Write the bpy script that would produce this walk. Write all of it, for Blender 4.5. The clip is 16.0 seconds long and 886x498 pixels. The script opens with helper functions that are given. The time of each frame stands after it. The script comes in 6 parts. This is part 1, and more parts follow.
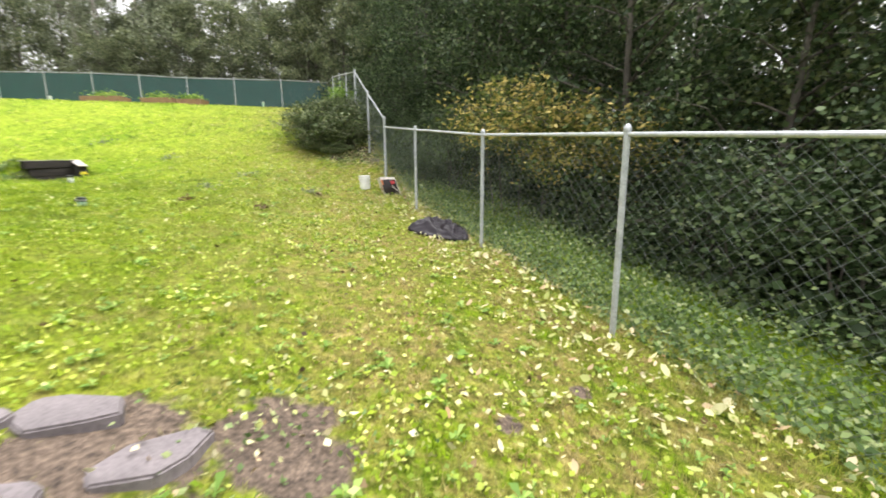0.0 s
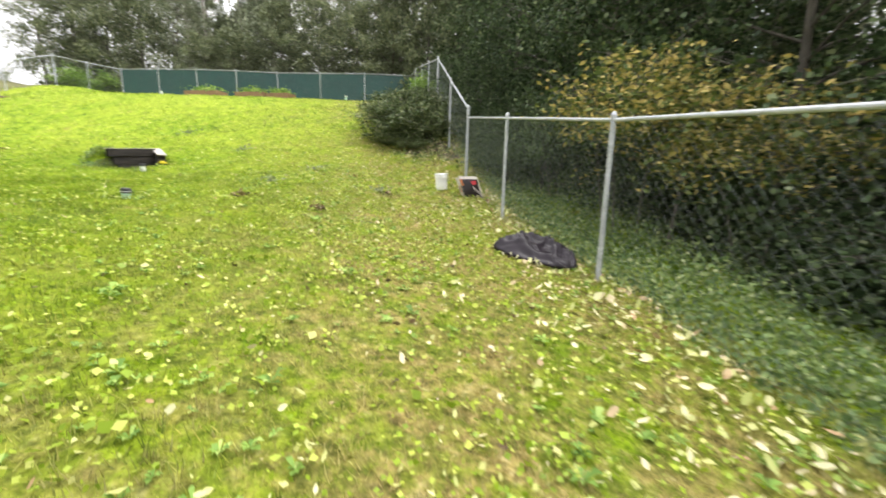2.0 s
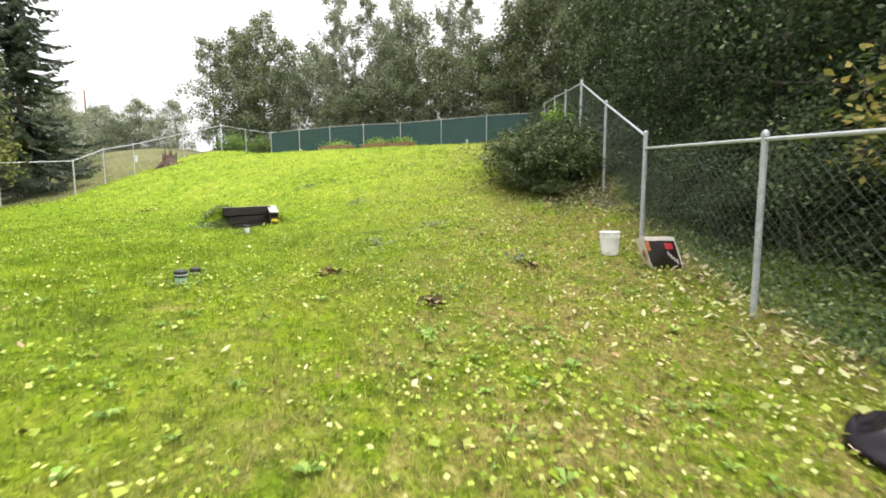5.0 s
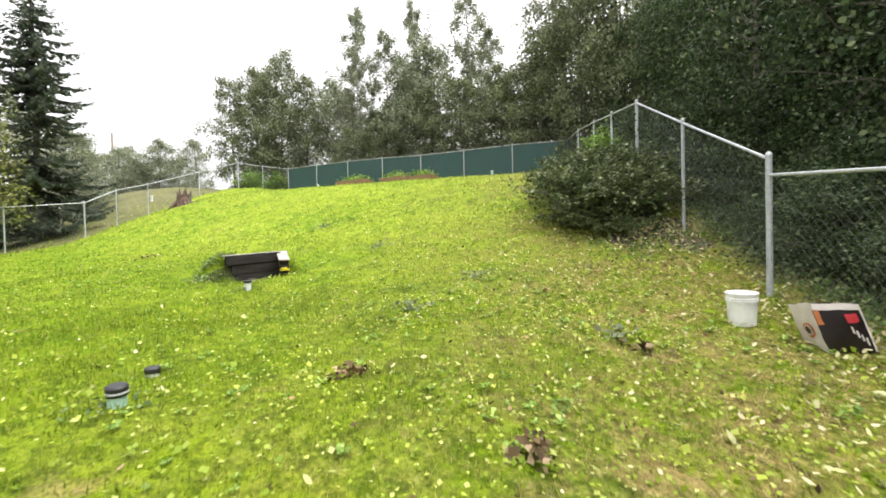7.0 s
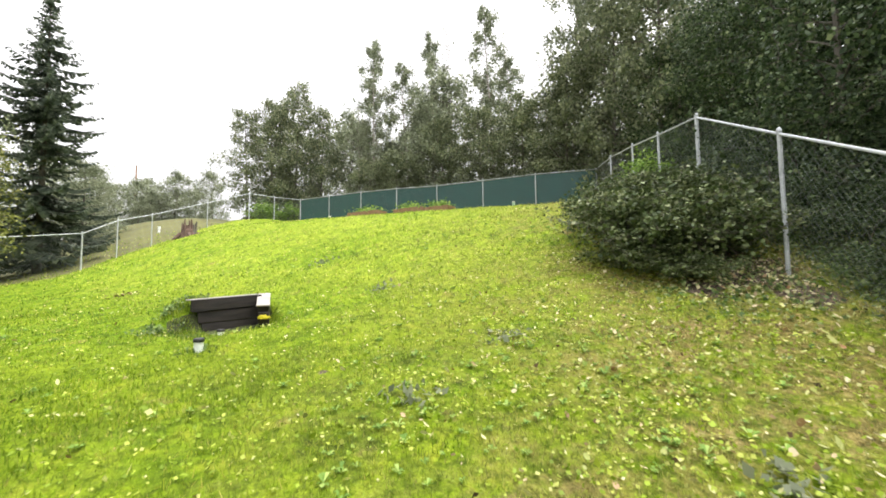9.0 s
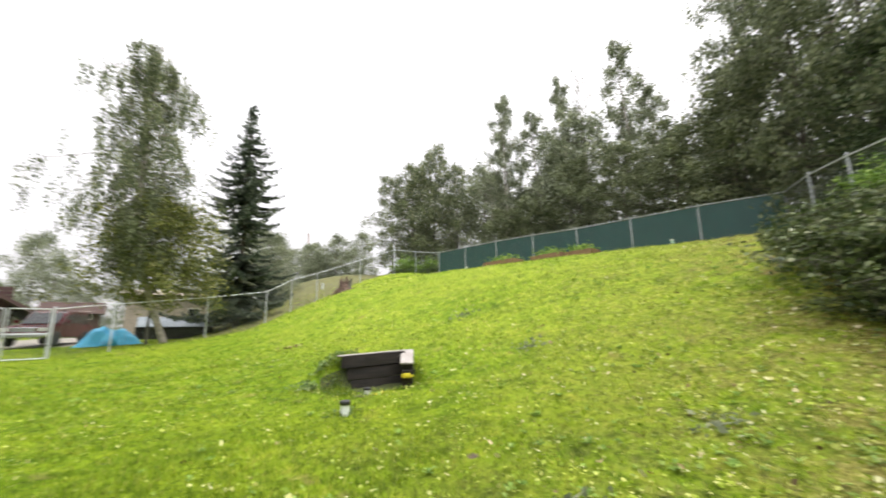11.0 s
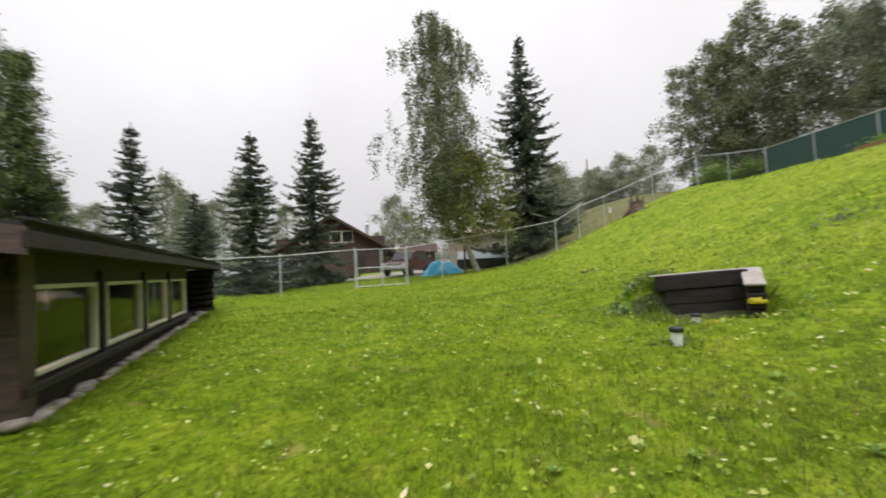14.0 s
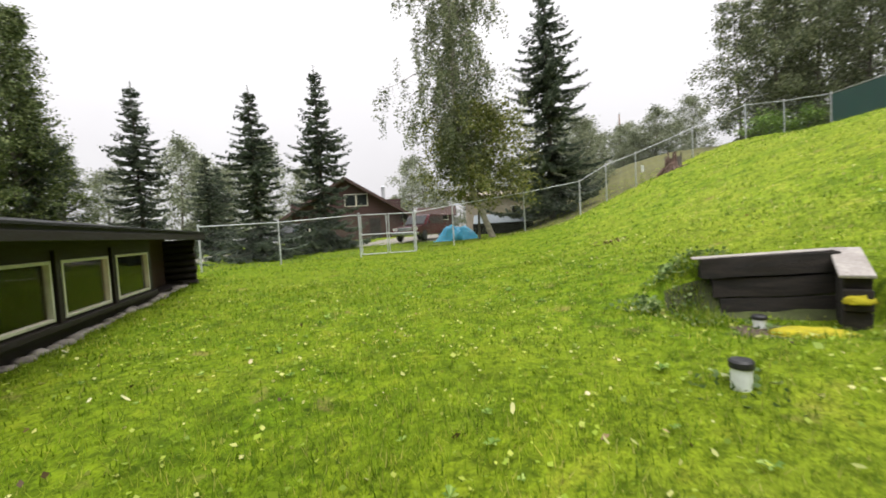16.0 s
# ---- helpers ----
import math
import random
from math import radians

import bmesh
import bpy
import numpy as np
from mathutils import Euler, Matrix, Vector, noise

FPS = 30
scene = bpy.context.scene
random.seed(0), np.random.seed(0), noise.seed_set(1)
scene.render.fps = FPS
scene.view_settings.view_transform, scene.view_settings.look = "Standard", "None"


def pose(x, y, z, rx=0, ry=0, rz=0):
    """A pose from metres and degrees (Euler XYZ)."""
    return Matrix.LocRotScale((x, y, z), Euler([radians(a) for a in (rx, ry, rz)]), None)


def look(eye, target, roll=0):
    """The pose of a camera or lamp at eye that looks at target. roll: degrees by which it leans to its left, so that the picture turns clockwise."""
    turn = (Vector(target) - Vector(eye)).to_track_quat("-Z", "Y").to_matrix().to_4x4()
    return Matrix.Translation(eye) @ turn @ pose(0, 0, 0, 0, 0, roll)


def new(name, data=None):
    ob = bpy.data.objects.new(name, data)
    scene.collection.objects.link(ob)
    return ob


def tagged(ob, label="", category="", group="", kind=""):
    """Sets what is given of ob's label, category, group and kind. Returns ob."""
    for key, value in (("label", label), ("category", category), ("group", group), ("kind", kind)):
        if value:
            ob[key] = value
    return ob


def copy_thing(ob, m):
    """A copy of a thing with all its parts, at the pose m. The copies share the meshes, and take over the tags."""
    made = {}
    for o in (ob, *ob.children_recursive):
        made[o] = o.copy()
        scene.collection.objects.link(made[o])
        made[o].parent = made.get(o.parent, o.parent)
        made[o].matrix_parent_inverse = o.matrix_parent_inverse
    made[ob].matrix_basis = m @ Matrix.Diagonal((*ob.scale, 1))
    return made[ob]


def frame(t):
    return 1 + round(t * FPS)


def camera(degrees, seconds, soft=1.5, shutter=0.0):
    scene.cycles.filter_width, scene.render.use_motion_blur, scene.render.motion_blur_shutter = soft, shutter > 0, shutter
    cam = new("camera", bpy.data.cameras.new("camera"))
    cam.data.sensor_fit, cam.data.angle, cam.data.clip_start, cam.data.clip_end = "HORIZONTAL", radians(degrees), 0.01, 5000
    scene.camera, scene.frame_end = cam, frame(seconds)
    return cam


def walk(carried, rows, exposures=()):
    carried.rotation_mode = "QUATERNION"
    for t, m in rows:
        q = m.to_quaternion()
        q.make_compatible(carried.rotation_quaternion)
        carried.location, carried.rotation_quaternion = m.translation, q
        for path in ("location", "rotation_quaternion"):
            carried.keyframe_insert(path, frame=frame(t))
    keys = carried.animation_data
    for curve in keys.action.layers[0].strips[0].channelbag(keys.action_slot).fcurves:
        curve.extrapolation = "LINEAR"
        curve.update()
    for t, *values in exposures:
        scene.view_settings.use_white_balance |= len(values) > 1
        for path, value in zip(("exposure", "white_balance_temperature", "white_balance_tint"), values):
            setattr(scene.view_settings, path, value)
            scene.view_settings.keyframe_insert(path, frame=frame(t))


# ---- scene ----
cam = camera(95.3, 16.0, soft=1.7, shutter=0.4)
PATH = [
    (0, (0.262, 0.185, 1.521), (-0.435, 2.024, 1.16), -0.3),
    (0.5, (0.117, 0.568, 1.507), (-0.409, 2.465, 1.153), 0.3),
    (1, (-0.104, 1.028, 1.531), (-0.749, 2.888, 1.179), 0.8),
    (1.5, (-0.364, 1.429, 1.51), (-1.123, 3.239, 1.127), 1.9),
    (2, (-0.683, 1.752, 1.525), (-1.699, 3.434, 1.156), 1.5),
    (2.5, (-1.132, 2.141, 1.545), (-2.371, 3.676, 1.214), 0.7),
    (3, (-1.474, 2.467, 1.608), (-2.823, 3.921, 1.353), 0.5),
    (3.5, (-1.803, 2.756, 1.65), (-3.233, 4.134, 1.411), 0.1),
    (4, (-2.241, 3.052, 1.697), (-3.678, 4.422, 1.462), 0.0),
    (4.2, (-2.346, 3.183, 1.71), (-3.784, 4.555, 1.491), 0.0),
    (6.3, (-3.917, 4.322, 2.012), (-5.471, 5.579, 1.932), -1.1),
    (6.5, (-4.108, 4.37, 2.036), (-5.666, 5.623, 1.984), -1.3),
    (7, (-4.449, 4.509, 2.126), (-5.975, 5.801, 2.098), -1.2),
    (7.5, (-4.765, 4.796, 2.149), (-6.295, 6.084, 2.165), -1.0),
    (8, (-5.116, 5.109, 2.142), (-6.667, 6.368, 2.238), -0.8),
    (8.2, (-5.283, 5.247, 2.174), (-6.843, 6.494, 2.277), -0.8),
    (10.3, (-6.429, 5.947, 2.423), (-8.065, 7.056, 2.73), -0.8),
    (10.5, (-6.477, 5.942, 2.423), (-8.169, 6.955, 2.755), -0.6),
    (11, (-6.583, 5.884, 2.439), (-8.438, 6.526, 2.818), -0.8),
    (11.5, (-6.786, 5.854, 2.395), (-8.743, 5.992, 2.785), -0.9),
    (12, (-6.885, 5.862, 2.366), (-8.807, 5.459, 2.742), -0.9),
    (12.5, (-6.88, 5.793, 2.353), (-8.649, 4.927, 2.704), -1.1),
    (13, (-6.893, 5.782, 2.349), (-8.535, 4.678, 2.639), -2.1),
    (13.5, (-7.091, 5.81, 2.295), (-8.859, 4.883, 2.432), -2.8),
    (14, (-7.463, 5.692, 2.275), (-9.341, 5.011, 2.36), -3.1),
    (14.5, (-7.888, 5.723, 2.294), (-9.862, 5.404, 2.319), -2.2),
    (15, (-8.33, 5.848, 2.342), (-10.309, 5.559, 2.359), -1.7),
    (15.5, (-8.762, 5.834, 2.396), (-10.681, 5.272, 2.344), -3.2),
    (16, (-9.137, 5.809, 2.428), (-10.964, 5.002, 2.332), -3.3),
]
walk(cam, [(t, look(eye, target, roll)) for t, eye, target, roll in PATH], [(0, 1.95), (1.5, 1.9), (3, 1.76), (4.2, 1.7), (6.3, 1.7), (8.2, 1.75), (10.5, 1.6), (11, 1.42), (12, 1.1), (13, 0.82), (14, 0.8), (15, 0.95), (16, 1.05)])

# ---- light: overcast sky ----
world = bpy.data.worlds.new("overcast_sky")
scene.world = world
world.use_nodes = True
wn, wl = world.node_tree.nodes, world.node_tree.links
wn.clear()
w_out, w_bg = wn.new("ShaderNodeOutputWorld"), wn.new("ShaderNodeBackground")
w_sky, w_hsv, w_mix = wn.new("ShaderNodeTexSky"), wn.new("ShaderNodeHueSaturation"), wn.new("ShaderNodeMixRGB")
w_noise, w_ramp = wn.new("ShaderNodeTexNoise"), wn.new("ShaderNodeValToRGB")
w_sky.sky_type, w_sky.sun_disc = "NISHITA", False
w_sky.sun_elevation, w_sky.sun_rotation = radians(62), radians(49)
w_hsv.inputs["Saturation"].default_value = 0.12
w_noise.inputs["Scale"].default_value, w_noise.inputs["Detail"].default_value = 1.6, 5
w_ramp.color_ramp.elements[0].color, w_ramp.color_ramp.elements[1].color = (5.1, 4.92, 5.08, 1), (6.2, 6.1, 6.25, 1)
w_ramp.color_ramp.elements[0].position, w_ramp.color_ramp.elements[1].position = 0.3, 0.7
w_mix.inputs[0].default_value = 0.8
wl.new(w_sky.outputs[0], w_hsv.inputs["Color"])
wl.new(w_noise.outputs[0], w_ramp.inputs[0])
wl.new(w_hsv.outputs[0], w_mix.inputs[1])
wl.new(w_ramp.outputs[0], w_mix.inputs[2])
# an overcast sky is three times as bright overhead as at the horizon
w_co, w_sep, w_up, w_cie = wn.new("ShaderNodeTexCoord"), wn.new("ShaderNodeSeparateXYZ"), wn.new("ShaderNodeMapRange"), wn.new("ShaderNodeMixRGB")
wl.new(w_co.outputs["Generated"], w_sep.inputs[0])
wl.new(w_sep.outputs["Z"], w_up.inputs[0])
w_up.inputs[3].default_value, w_up.inputs[4].default_value = 0.56, 1.36
w_cie.blend_type, w_cie.inputs[0].default_value = "MULTIPLY", 1.0
wl.new(w_mix.outputs[0], w_cie.inputs[1])
wl.new(w_up.outputs[0], w_cie.inputs[2])
wl.new(w_cie.outputs[0], w_bg.inputs[0])
w_bg.inputs[1].default_value = 0.12
wl.new(w_bg.outputs[0], w_out.inputs[0])

sun = new("sun", bpy.data.lights.new("sun", "SUN"))
sun.data.energy, sun.data.angle, sun.data.color = 1.5, radians(50), (1.0, 0.98, 0.94)
sun.matrix_world = look((7, 6.2, 30), (0, 0, 12))


# ---- materials ----
def ramp(nt, fac, stops):
    n = nt.nodes.new("ShaderNodeValToRGB")
    els = n.color_ramp.elements
    while len(els) < len(stops):
        els.new(0.5)
    for e, (p, c) in zip(els, stops):
        e.position, e.color = p, (*c, 1)
    nt.links.new(fac, n.inputs[0])
    return n.outputs[0]


def blank(name):
    m = bpy.data.materials.new(name)
    m.use_nodes = True
    nt = m.node_tree
    return m, nt, nt.nodes["Principled BSDF"]


def noise_out(nt, scale, detail=4, stretch=None, rough=0.6):
    co = nt.nodes.new("ShaderNodeTexCoord")
    n = nt.nodes.new("ShaderNodeTexNoise")
    n.inputs["Scale"].default_value, n.inputs["Detail"].default_value, n.inputs["Roughness"].default_value = scale, detail, rough
    if stretch:
        mp = nt.nodes.new("ShaderNodeMapping")
        mp.inputs["Scale"].default_value = stretch
        nt.links.new(co.outputs["Object"], mp.inputs[0])
        nt.links.new(mp.outputs[0], n.inputs["Vector"])
    else:
        nt.links.new(co.outputs["Object"], n.inputs["Vector"])
    return n.outputs[0]


def mixed(nt, fac, a, b, kind="MIX"):
    n = nt.nodes.new("ShaderNodeMixRGB")
    n.blend_type = kind
    for i, v in enumerate((fac, a, b)):
        if isinstance(v, (int, float)):
            n.inputs[i].default_value = v
        elif isinstance(v, tuple):
            n.inputs[i].default_value = (*v, 1)
        else:
            nt.links.new(v, n.inputs[i])
    return n.outputs[0]


def bumped(nt, bsdf, height, strength, dist=0.01):
    b = nt.nodes.new("ShaderNodeBump")
    b.inputs["Strength"].default_value, b.inputs["Distance"].default_value = strength, dist
    nt.links.new(height, b.inputs["Height"])
    nt.links.new(b.outputs[0], bsdf.inputs["Normal"])


def surface(name, dark, light, scale=6.0, fine=60.0, rough=0.7, metal=0.0, bump=0.3, stretch=None, spread=0.25):
    """A surface with stains at one scale and grain at another."""
    m, nt, bsdf = blank(name)
    big, small = noise_out(nt, scale, 4, stretch), noise_out(nt, fine, 3, stretch)
    c = ramp(nt, big, [(0.5 - spread, dark), (0.5 + spread, light)])
    g = ramp(nt, small, [(0.3, (0.72, 0.72, 0.72)), (0.75, (1.15, 1.15, 1.15))])
    nt.links.new(mixed(nt, 1.0, c, g, "MULTIPLY"), bsdf.inputs["Base Color"])
    nt.links.new(ramp(nt, big, [(0.2, (max(0, rough - 0.12),) * 3), (0.8, (min(1, rough + 0.12),) * 3)]), bsdf.inputs["Roughness"])
    bsdf.inputs["Metallic"].default_value = metal
    if bump:
        bumped(nt, bsdf, small, bump)
    return m


def leafy(name, stops, thin=0.35, rough=0.55):
    """Leaves: each one its own tone, with some light passing through."""
    m, nt, bsdf = blank(name)
    geo = nt.nodes.new("ShaderNodeNewGeometry")
    c = ramp(nt, geo.outputs["Random Per Island"], stops)
    g = ramp(nt, noise_out(nt, 1.3, 2), [(0.3, (0.75, 0.78, 0.75)), (0.7, (1.2, 1.18, 1.1))])
    c = mixed(nt, 1.0, c, g, "MULTIPLY")
    nt.links.new(c, bsdf.inputs["Base Color"])
    bsdf.inputs["Roughness"].default_value, bsdf.inputs["Specular IOR Level"].default_value = rough, 0.18
    t, mx = nt.nodes.new("ShaderNodeBsdfTranslucent"), nt.nodes.new("ShaderNodeMixShader")
    nt.links.new(c, t.inputs[0])
    mx.inputs[0].default_value = thin
    nt.links.new(bsdf.outputs[0], mx.inputs[1])
    nt.links.new(t.outputs[0], mx.inputs[2])
    nt.links.new(mx.outputs[0], nt.nodes["Material Output"].inputs[0])
    return m


def plain(name, color, rough=0.5, metal=0.0):
    m, nt, bsdf = blank(name)
    c = ramp(nt, noise_out(nt, 9, 4), [(0.3, tuple(v * 0.85 for v in color)), (0.7, tuple(min(1, v * 1.1) for v in color))])
    nt.links.new(c, bsdf.inputs["Base Color"])
    bsdf.inputs["Roughness"].default_value, bsdf.inputs["Metallic"].default_value = rough, metal
    return m


def glass(name, tint=(1, 1, 1)):
    m, nt, bsdf = blank(name)
    fr, tr, gl, mx = (nt.nodes.new("ShaderNode" + k) for k in ("Fresnel", "BsdfTransparent", "BsdfGlossy", "MixShader"))
    fr.inputs[0].default_value = 1.45
    tr.inputs[0].default_value = (*tint, 1)
    gl.inputs["Roughness"].default_value = 0.02
    nt.links.new(fr.outputs[0], mx.inputs[0])
    nt.links.new(tr.outputs[0], mx.inputs[1])
    nt.links.new(gl.outputs[0], mx.inputs[2])
    nt.links.new(mx.outputs[0], nt.nodes["Material Output"].inputs[0])
    return m


def dry_band(nt):
    """How dry and yellow the lawn is: most beside the wood-side fence and on the bank below the bush."""
    co = nt.nodes.new("ShaderNodeTexCoord")
    dot = nt.nodes.new("ShaderNodeVectorMath")
    dot.operation, dot.inputs[1].default_value = "DOT_PRODUCT", (0.752, 0.659, 0)
    nt.links.new(co.outputs["Object"], dot.inputs[0])
    rag, band = nt.nodes.new("ShaderNodeMath"), nt.nodes.new("ShaderNodeMapRange")
    rag.operation = "MULTIPLY_ADD"
    rag.inputs[1].default_value = 4.5
    nt.links.new(noise_out(nt, 0.8, 6, None, 0.7), rag.inputs[0])
    nt.links.new(dot.outputs["Value"], rag.inputs[2])
    band.inputs[1].default_value, band.inputs[2].default_value = -2.4, 9.0
    nt.links.new(rag.outputs[0], band.inputs[0])
    return band.outputs[0]


def height_tone(nt):
    """Darker green on the low lawn, paler up the bank, set by height with ragged edges."""
    co, sep = nt.nodes.new("ShaderNodeTexCoord"), nt.nodes.new("ShaderNodeSeparateXYZ")
    nt.links.new(co.outputs["Object"], sep.inputs[0])
    add, rng_ = nt.nodes.new("ShaderNodeMath"), nt.nodes.new("ShaderNodeMapRange")
    add.operation = "ADD"
    nt.links.new(sep.outputs["Z"], add.inputs[0])
    nt.links.new(noise_out(nt, 0.9, 5, None, 0.7), add.inputs[1])
    rng_.inputs[1].default_value, rng_.inputs[2].default_value = 1.5, 3.2
    nt.links.new(add.outputs[0], rng_.inputs[0])
    return ramp(nt, rng_.outputs[0], [(0.0, (0.62, 0.68, 0.5)), (1.0, (1.0, 1.0, 1.7))])


DRY_STOPS = [(0.0, (0, 0, 0)), (0.3, (0.3, 0.3, 0.3)), (0.5, (0.95, 0.95, 0.95)), (0.7, (0.85, 0.85, 0.85)), (0.8, (0, 0, 0))]


def thatch(nt):
    """Worn, yellowed patches half a metre wide with ragged edges."""
    wide, near = noise_out(nt, 1.1, 4, None, 0.6), noise_out(nt, 5.0, 6, None, 0.75)
    return mixed(nt, 0.55, ramp(nt, wide, [(0.4, (0, 0, 0)), (0.55, (1, 1, 1))]), ramp(nt, near, [(0.44, (0, 0, 0)), (0.55, (1, 1, 1))]))


def grass_material():
    m = leafy("grass_blade", [(0.0, (0.09, 0.17, 0.012)), (0.45, (0.27, 0.41, 0.022)), (0.8, (0.47, 0.55, 0.055)), (1.0, (0.66, 0.58, 0.2))], 0.45, 0.7)
    nt = m.node_tree
    bsdf, tr = nt.nodes["Principled BSDF"], next(n for n in nt.nodes if n.type == "BSDF_TRANSLUCENT")
    base = bsdf.inputs["Base Color"].links[0].from_socket
    tone = ramp(nt, noise_out(nt, 2.3, 5, None, 0.7), [(0.36, (0.55, 0.6, 0.55)), (0.5, (0.95, 0.95, 0.9)), (0.62, (1.3, 1.2, 1.1))])
    c = mixed(nt, 1.0, mixed(nt, 1.0, base, tone, "MULTIPLY"), height_tone(nt), "MULTIPLY")
    dry = mixed(nt, 1.0, ramp(nt, dry_band(nt), DRY_STOPS), thatch(nt), "MULTIPLY")
    c = mixed(nt, dry, c, ramp(nt, noise_out(nt, 30, 3), [(0.35, (0.34, 0.26, 0.1)), (0.65, (0.66, 0.55, 0.26))]))
    nt.links.new(c, bsdf.inputs["Base Color"])
    nt.links.new(c, tr.inputs[0])
    return m


SOIL = ((-1.2, 1.62, 0.4), (-1.75, 1.15, 0.5), (-0.95, 1.5, 0.3), (0.21, 3.08, 0.1), (-0.16, 2.4, 0.11), (-8.5, 13.2, 0.75), (-7.7, 12.9, 0.65), (-7.1, 12.55, 0.4), (-8.1, 12.2, 0.35), (-13.55, 7.05, 0.4), (-13.8, 6.5, 0.12), (-10.2, 7.4, 0.07))


def lawn_material():
    """Mown moss and grass, thatch beside the fence, and bare soil in a few worn spots."""
    m, nt, bsdf = blank("lawn")
    co, flat = nt.nodes.new("ShaderNodeTexCoord"), nt.nodes.new("ShaderNodeVectorMath")
    flat.operation, flat.inputs[1].default_value = "MULTIPLY", (1, 1, 0)
    nt.links.new(co.outputs["Object"], flat.inputs[0])
    ragged = noise_out(nt, 4.5, 4)
    soil = None
    for x, y, r in SOIL:
        d, a, b = nt.nodes.new("ShaderNodeVectorMath"), nt.nodes.new("ShaderNodeMath"), nt.nodes.new("ShaderNodeMath")
        d.operation, d.inputs[1].default_value = "DISTANCE", (x, y, 0)
        nt.links.new(flat.outputs[0], d.inputs[0])
        a.operation, a.inputs[1].default_value = "DIVIDE", 2 * r
        nt.links.new(d.outputs["Value"], a.inputs[0])
        b.operation = "ADD"
        nt.links.new(a.outputs[0], b.inputs[0])
        nt.links.new(ragged, b.inputs[1])
        if soil is not None:
            mn = nt.nodes.new("ShaderNodeMath")
            mn.operation = "MINIMUM"
            nt.links.new(soil, mn.inputs[0])
            nt.links.new(b.outputs[0], mn.inputs[1])
            soil = mn.outputs[0]
        else:
            soil = b.outputs[0]
    band = dry_band(nt)
    broad, mid, fine = noise_out(nt, 0.35, 4), noise_out(nt, 3.0, 5), noise_out(nt, 45, 4)
    c = ramp(nt, mid, [(0.28, (0.06, 0.11, 0.006)), (0.45, (0.18, 0.28, 0.01)), (0.58, (0.28, 0.38, 0.016)), (0.72, (0.4, 0.41, 0.04))])
    c = mixed(nt, ramp(nt, broad, [(0.42, (0, 0, 0)), (0.62, (0.55, 0.55, 0.55))]), c, (0.34, 0.4, 0.025))
    c = mixed(nt, 1.0, c, height_tone(nt), "MULTIPLY")
    c = mixed(nt, mixed(nt, 1.0, ramp(nt, band, DRY_STOPS), thatch(nt), "MULTIPLY"), c, ramp(nt, noise_out(nt, 14, 5), [(0.3, (0.1, 0.075, 0.03)), (0.55, (0.3, 0.23, 0.08)), (0.7, (0.44, 0.36, 0.17))]))
    c = mixed(nt, 1.0, c, ramp(nt, noise_out(nt, 11, 4, None, 0.7), [(0.36, (0.45, 0.5, 0.45)), (0.55, (1.05, 1.05, 1.05))]), "MULTIPLY")
    c = mixed(nt, ramp(nt, noise_out(nt, 1.7, 5), [(0.62, (0, 0, 0)), (0.74, (0.7, 0.7, 0.7))]), c, (0.3, 0.22, 0.09))
    c = mixed(nt, ramp(nt, soil, [(0.84, (1, 1, 1)), (0.98, (0, 0, 0))]), c, ramp(nt, noise_out(nt, 22, 5), [(0.3, (0.06, 0.048, 0.04)), (0.7, (0.22, 0.165, 0.125))]))
    c = mixed(nt, 1.0, c, ramp(nt, fine, [(0.3, (0.6, 0.6, 0.6)), (0.7, (1.25, 1.25, 1.25))]), "MULTIPLY")
    nt.links.new(c, bsdf.inputs["Base Color"])
    bsdf.inputs["Roughness"].default_value, bsdf.inputs["Specular IOR Level"].default_value = 0.9, 0.1
    bumped(nt, bsdf, fine, 0.8, 0.03)
    return m


M_LAWN = lawn_material()
M_FOREST_FLOOR = surface("forest_floor", (0.035, 0.04, 0.015), (0.09, 0.11, 0.03), 1.5, 30, 0.95, bump=0.8)
M_DIRT = surface("bare_soil", (0.07, 0.05, 0.035), (0.17, 0.125, 0.085), 5, 40, 0.95, bump=0.8)
M_ROUGH = surface("rough_dull_grass", (0.09, 0.085, 0.03), (0.2, 0.2, 0.06), 0.9, 20, 0.95, bump=0.8)
M_GRAVEL = surface("gravel", (0.22, 0.2, 0.17), (0.4, 0.37, 0.32), 2, 30, 0.9, bump=0.6)
M_GRASS = grass_material()
M_CLOVER = leafy("clover_leaf", [(0.0, (0.17, 0.26, 0.015)), (0.45, (0.3, 0.41, 0.03)), (0.8, (0.48, 0.53, 0.1)), (1.0, (0.64, 0.62, 0.28))], 0.3, 0.45)
M_CLOVER.node_tree.nodes["Principled BSDF"].inputs["Specular IOR Level"].default_value = 0.35
M_DEAD = leafy("dead_brown_leaf", [(0.0, (0.05, 0.035, 0.02)), (0.5, (0.13, 0.085, 0.045)), (0.85, (0.26, 0.18, 0.1)), (1.0, (0.42, 0.32, 0.2))], 0.05, 0.6)
M_BUSH = leafy("berry_bush_leaf", [(0.0, (0.035, 0.055, 0.02)), (0.45, (0.085, 0.12, 0.042)), (0.8, (0.16, 0.2, 0.08)), (1.0, (0.3, 0.32, 0.19))], 0.2, 0.4)
M_BUSH.node_tree.nodes["Principled BSDF"].inputs["Specular IOR Level"].default_value = 0.22
M_FALLEN = leafy("fallen_leaf", [(0.0, (0.3, 0.34, 0.1)), (0.3, (0.46, 0.47, 0.2)), (0.6, (0.66, 0.62, 0.4)), (0.85, (0.6, 0.5, 0.34)), (1.0, (0.34, 0.2, 0.1))], 0.1, 0.6)
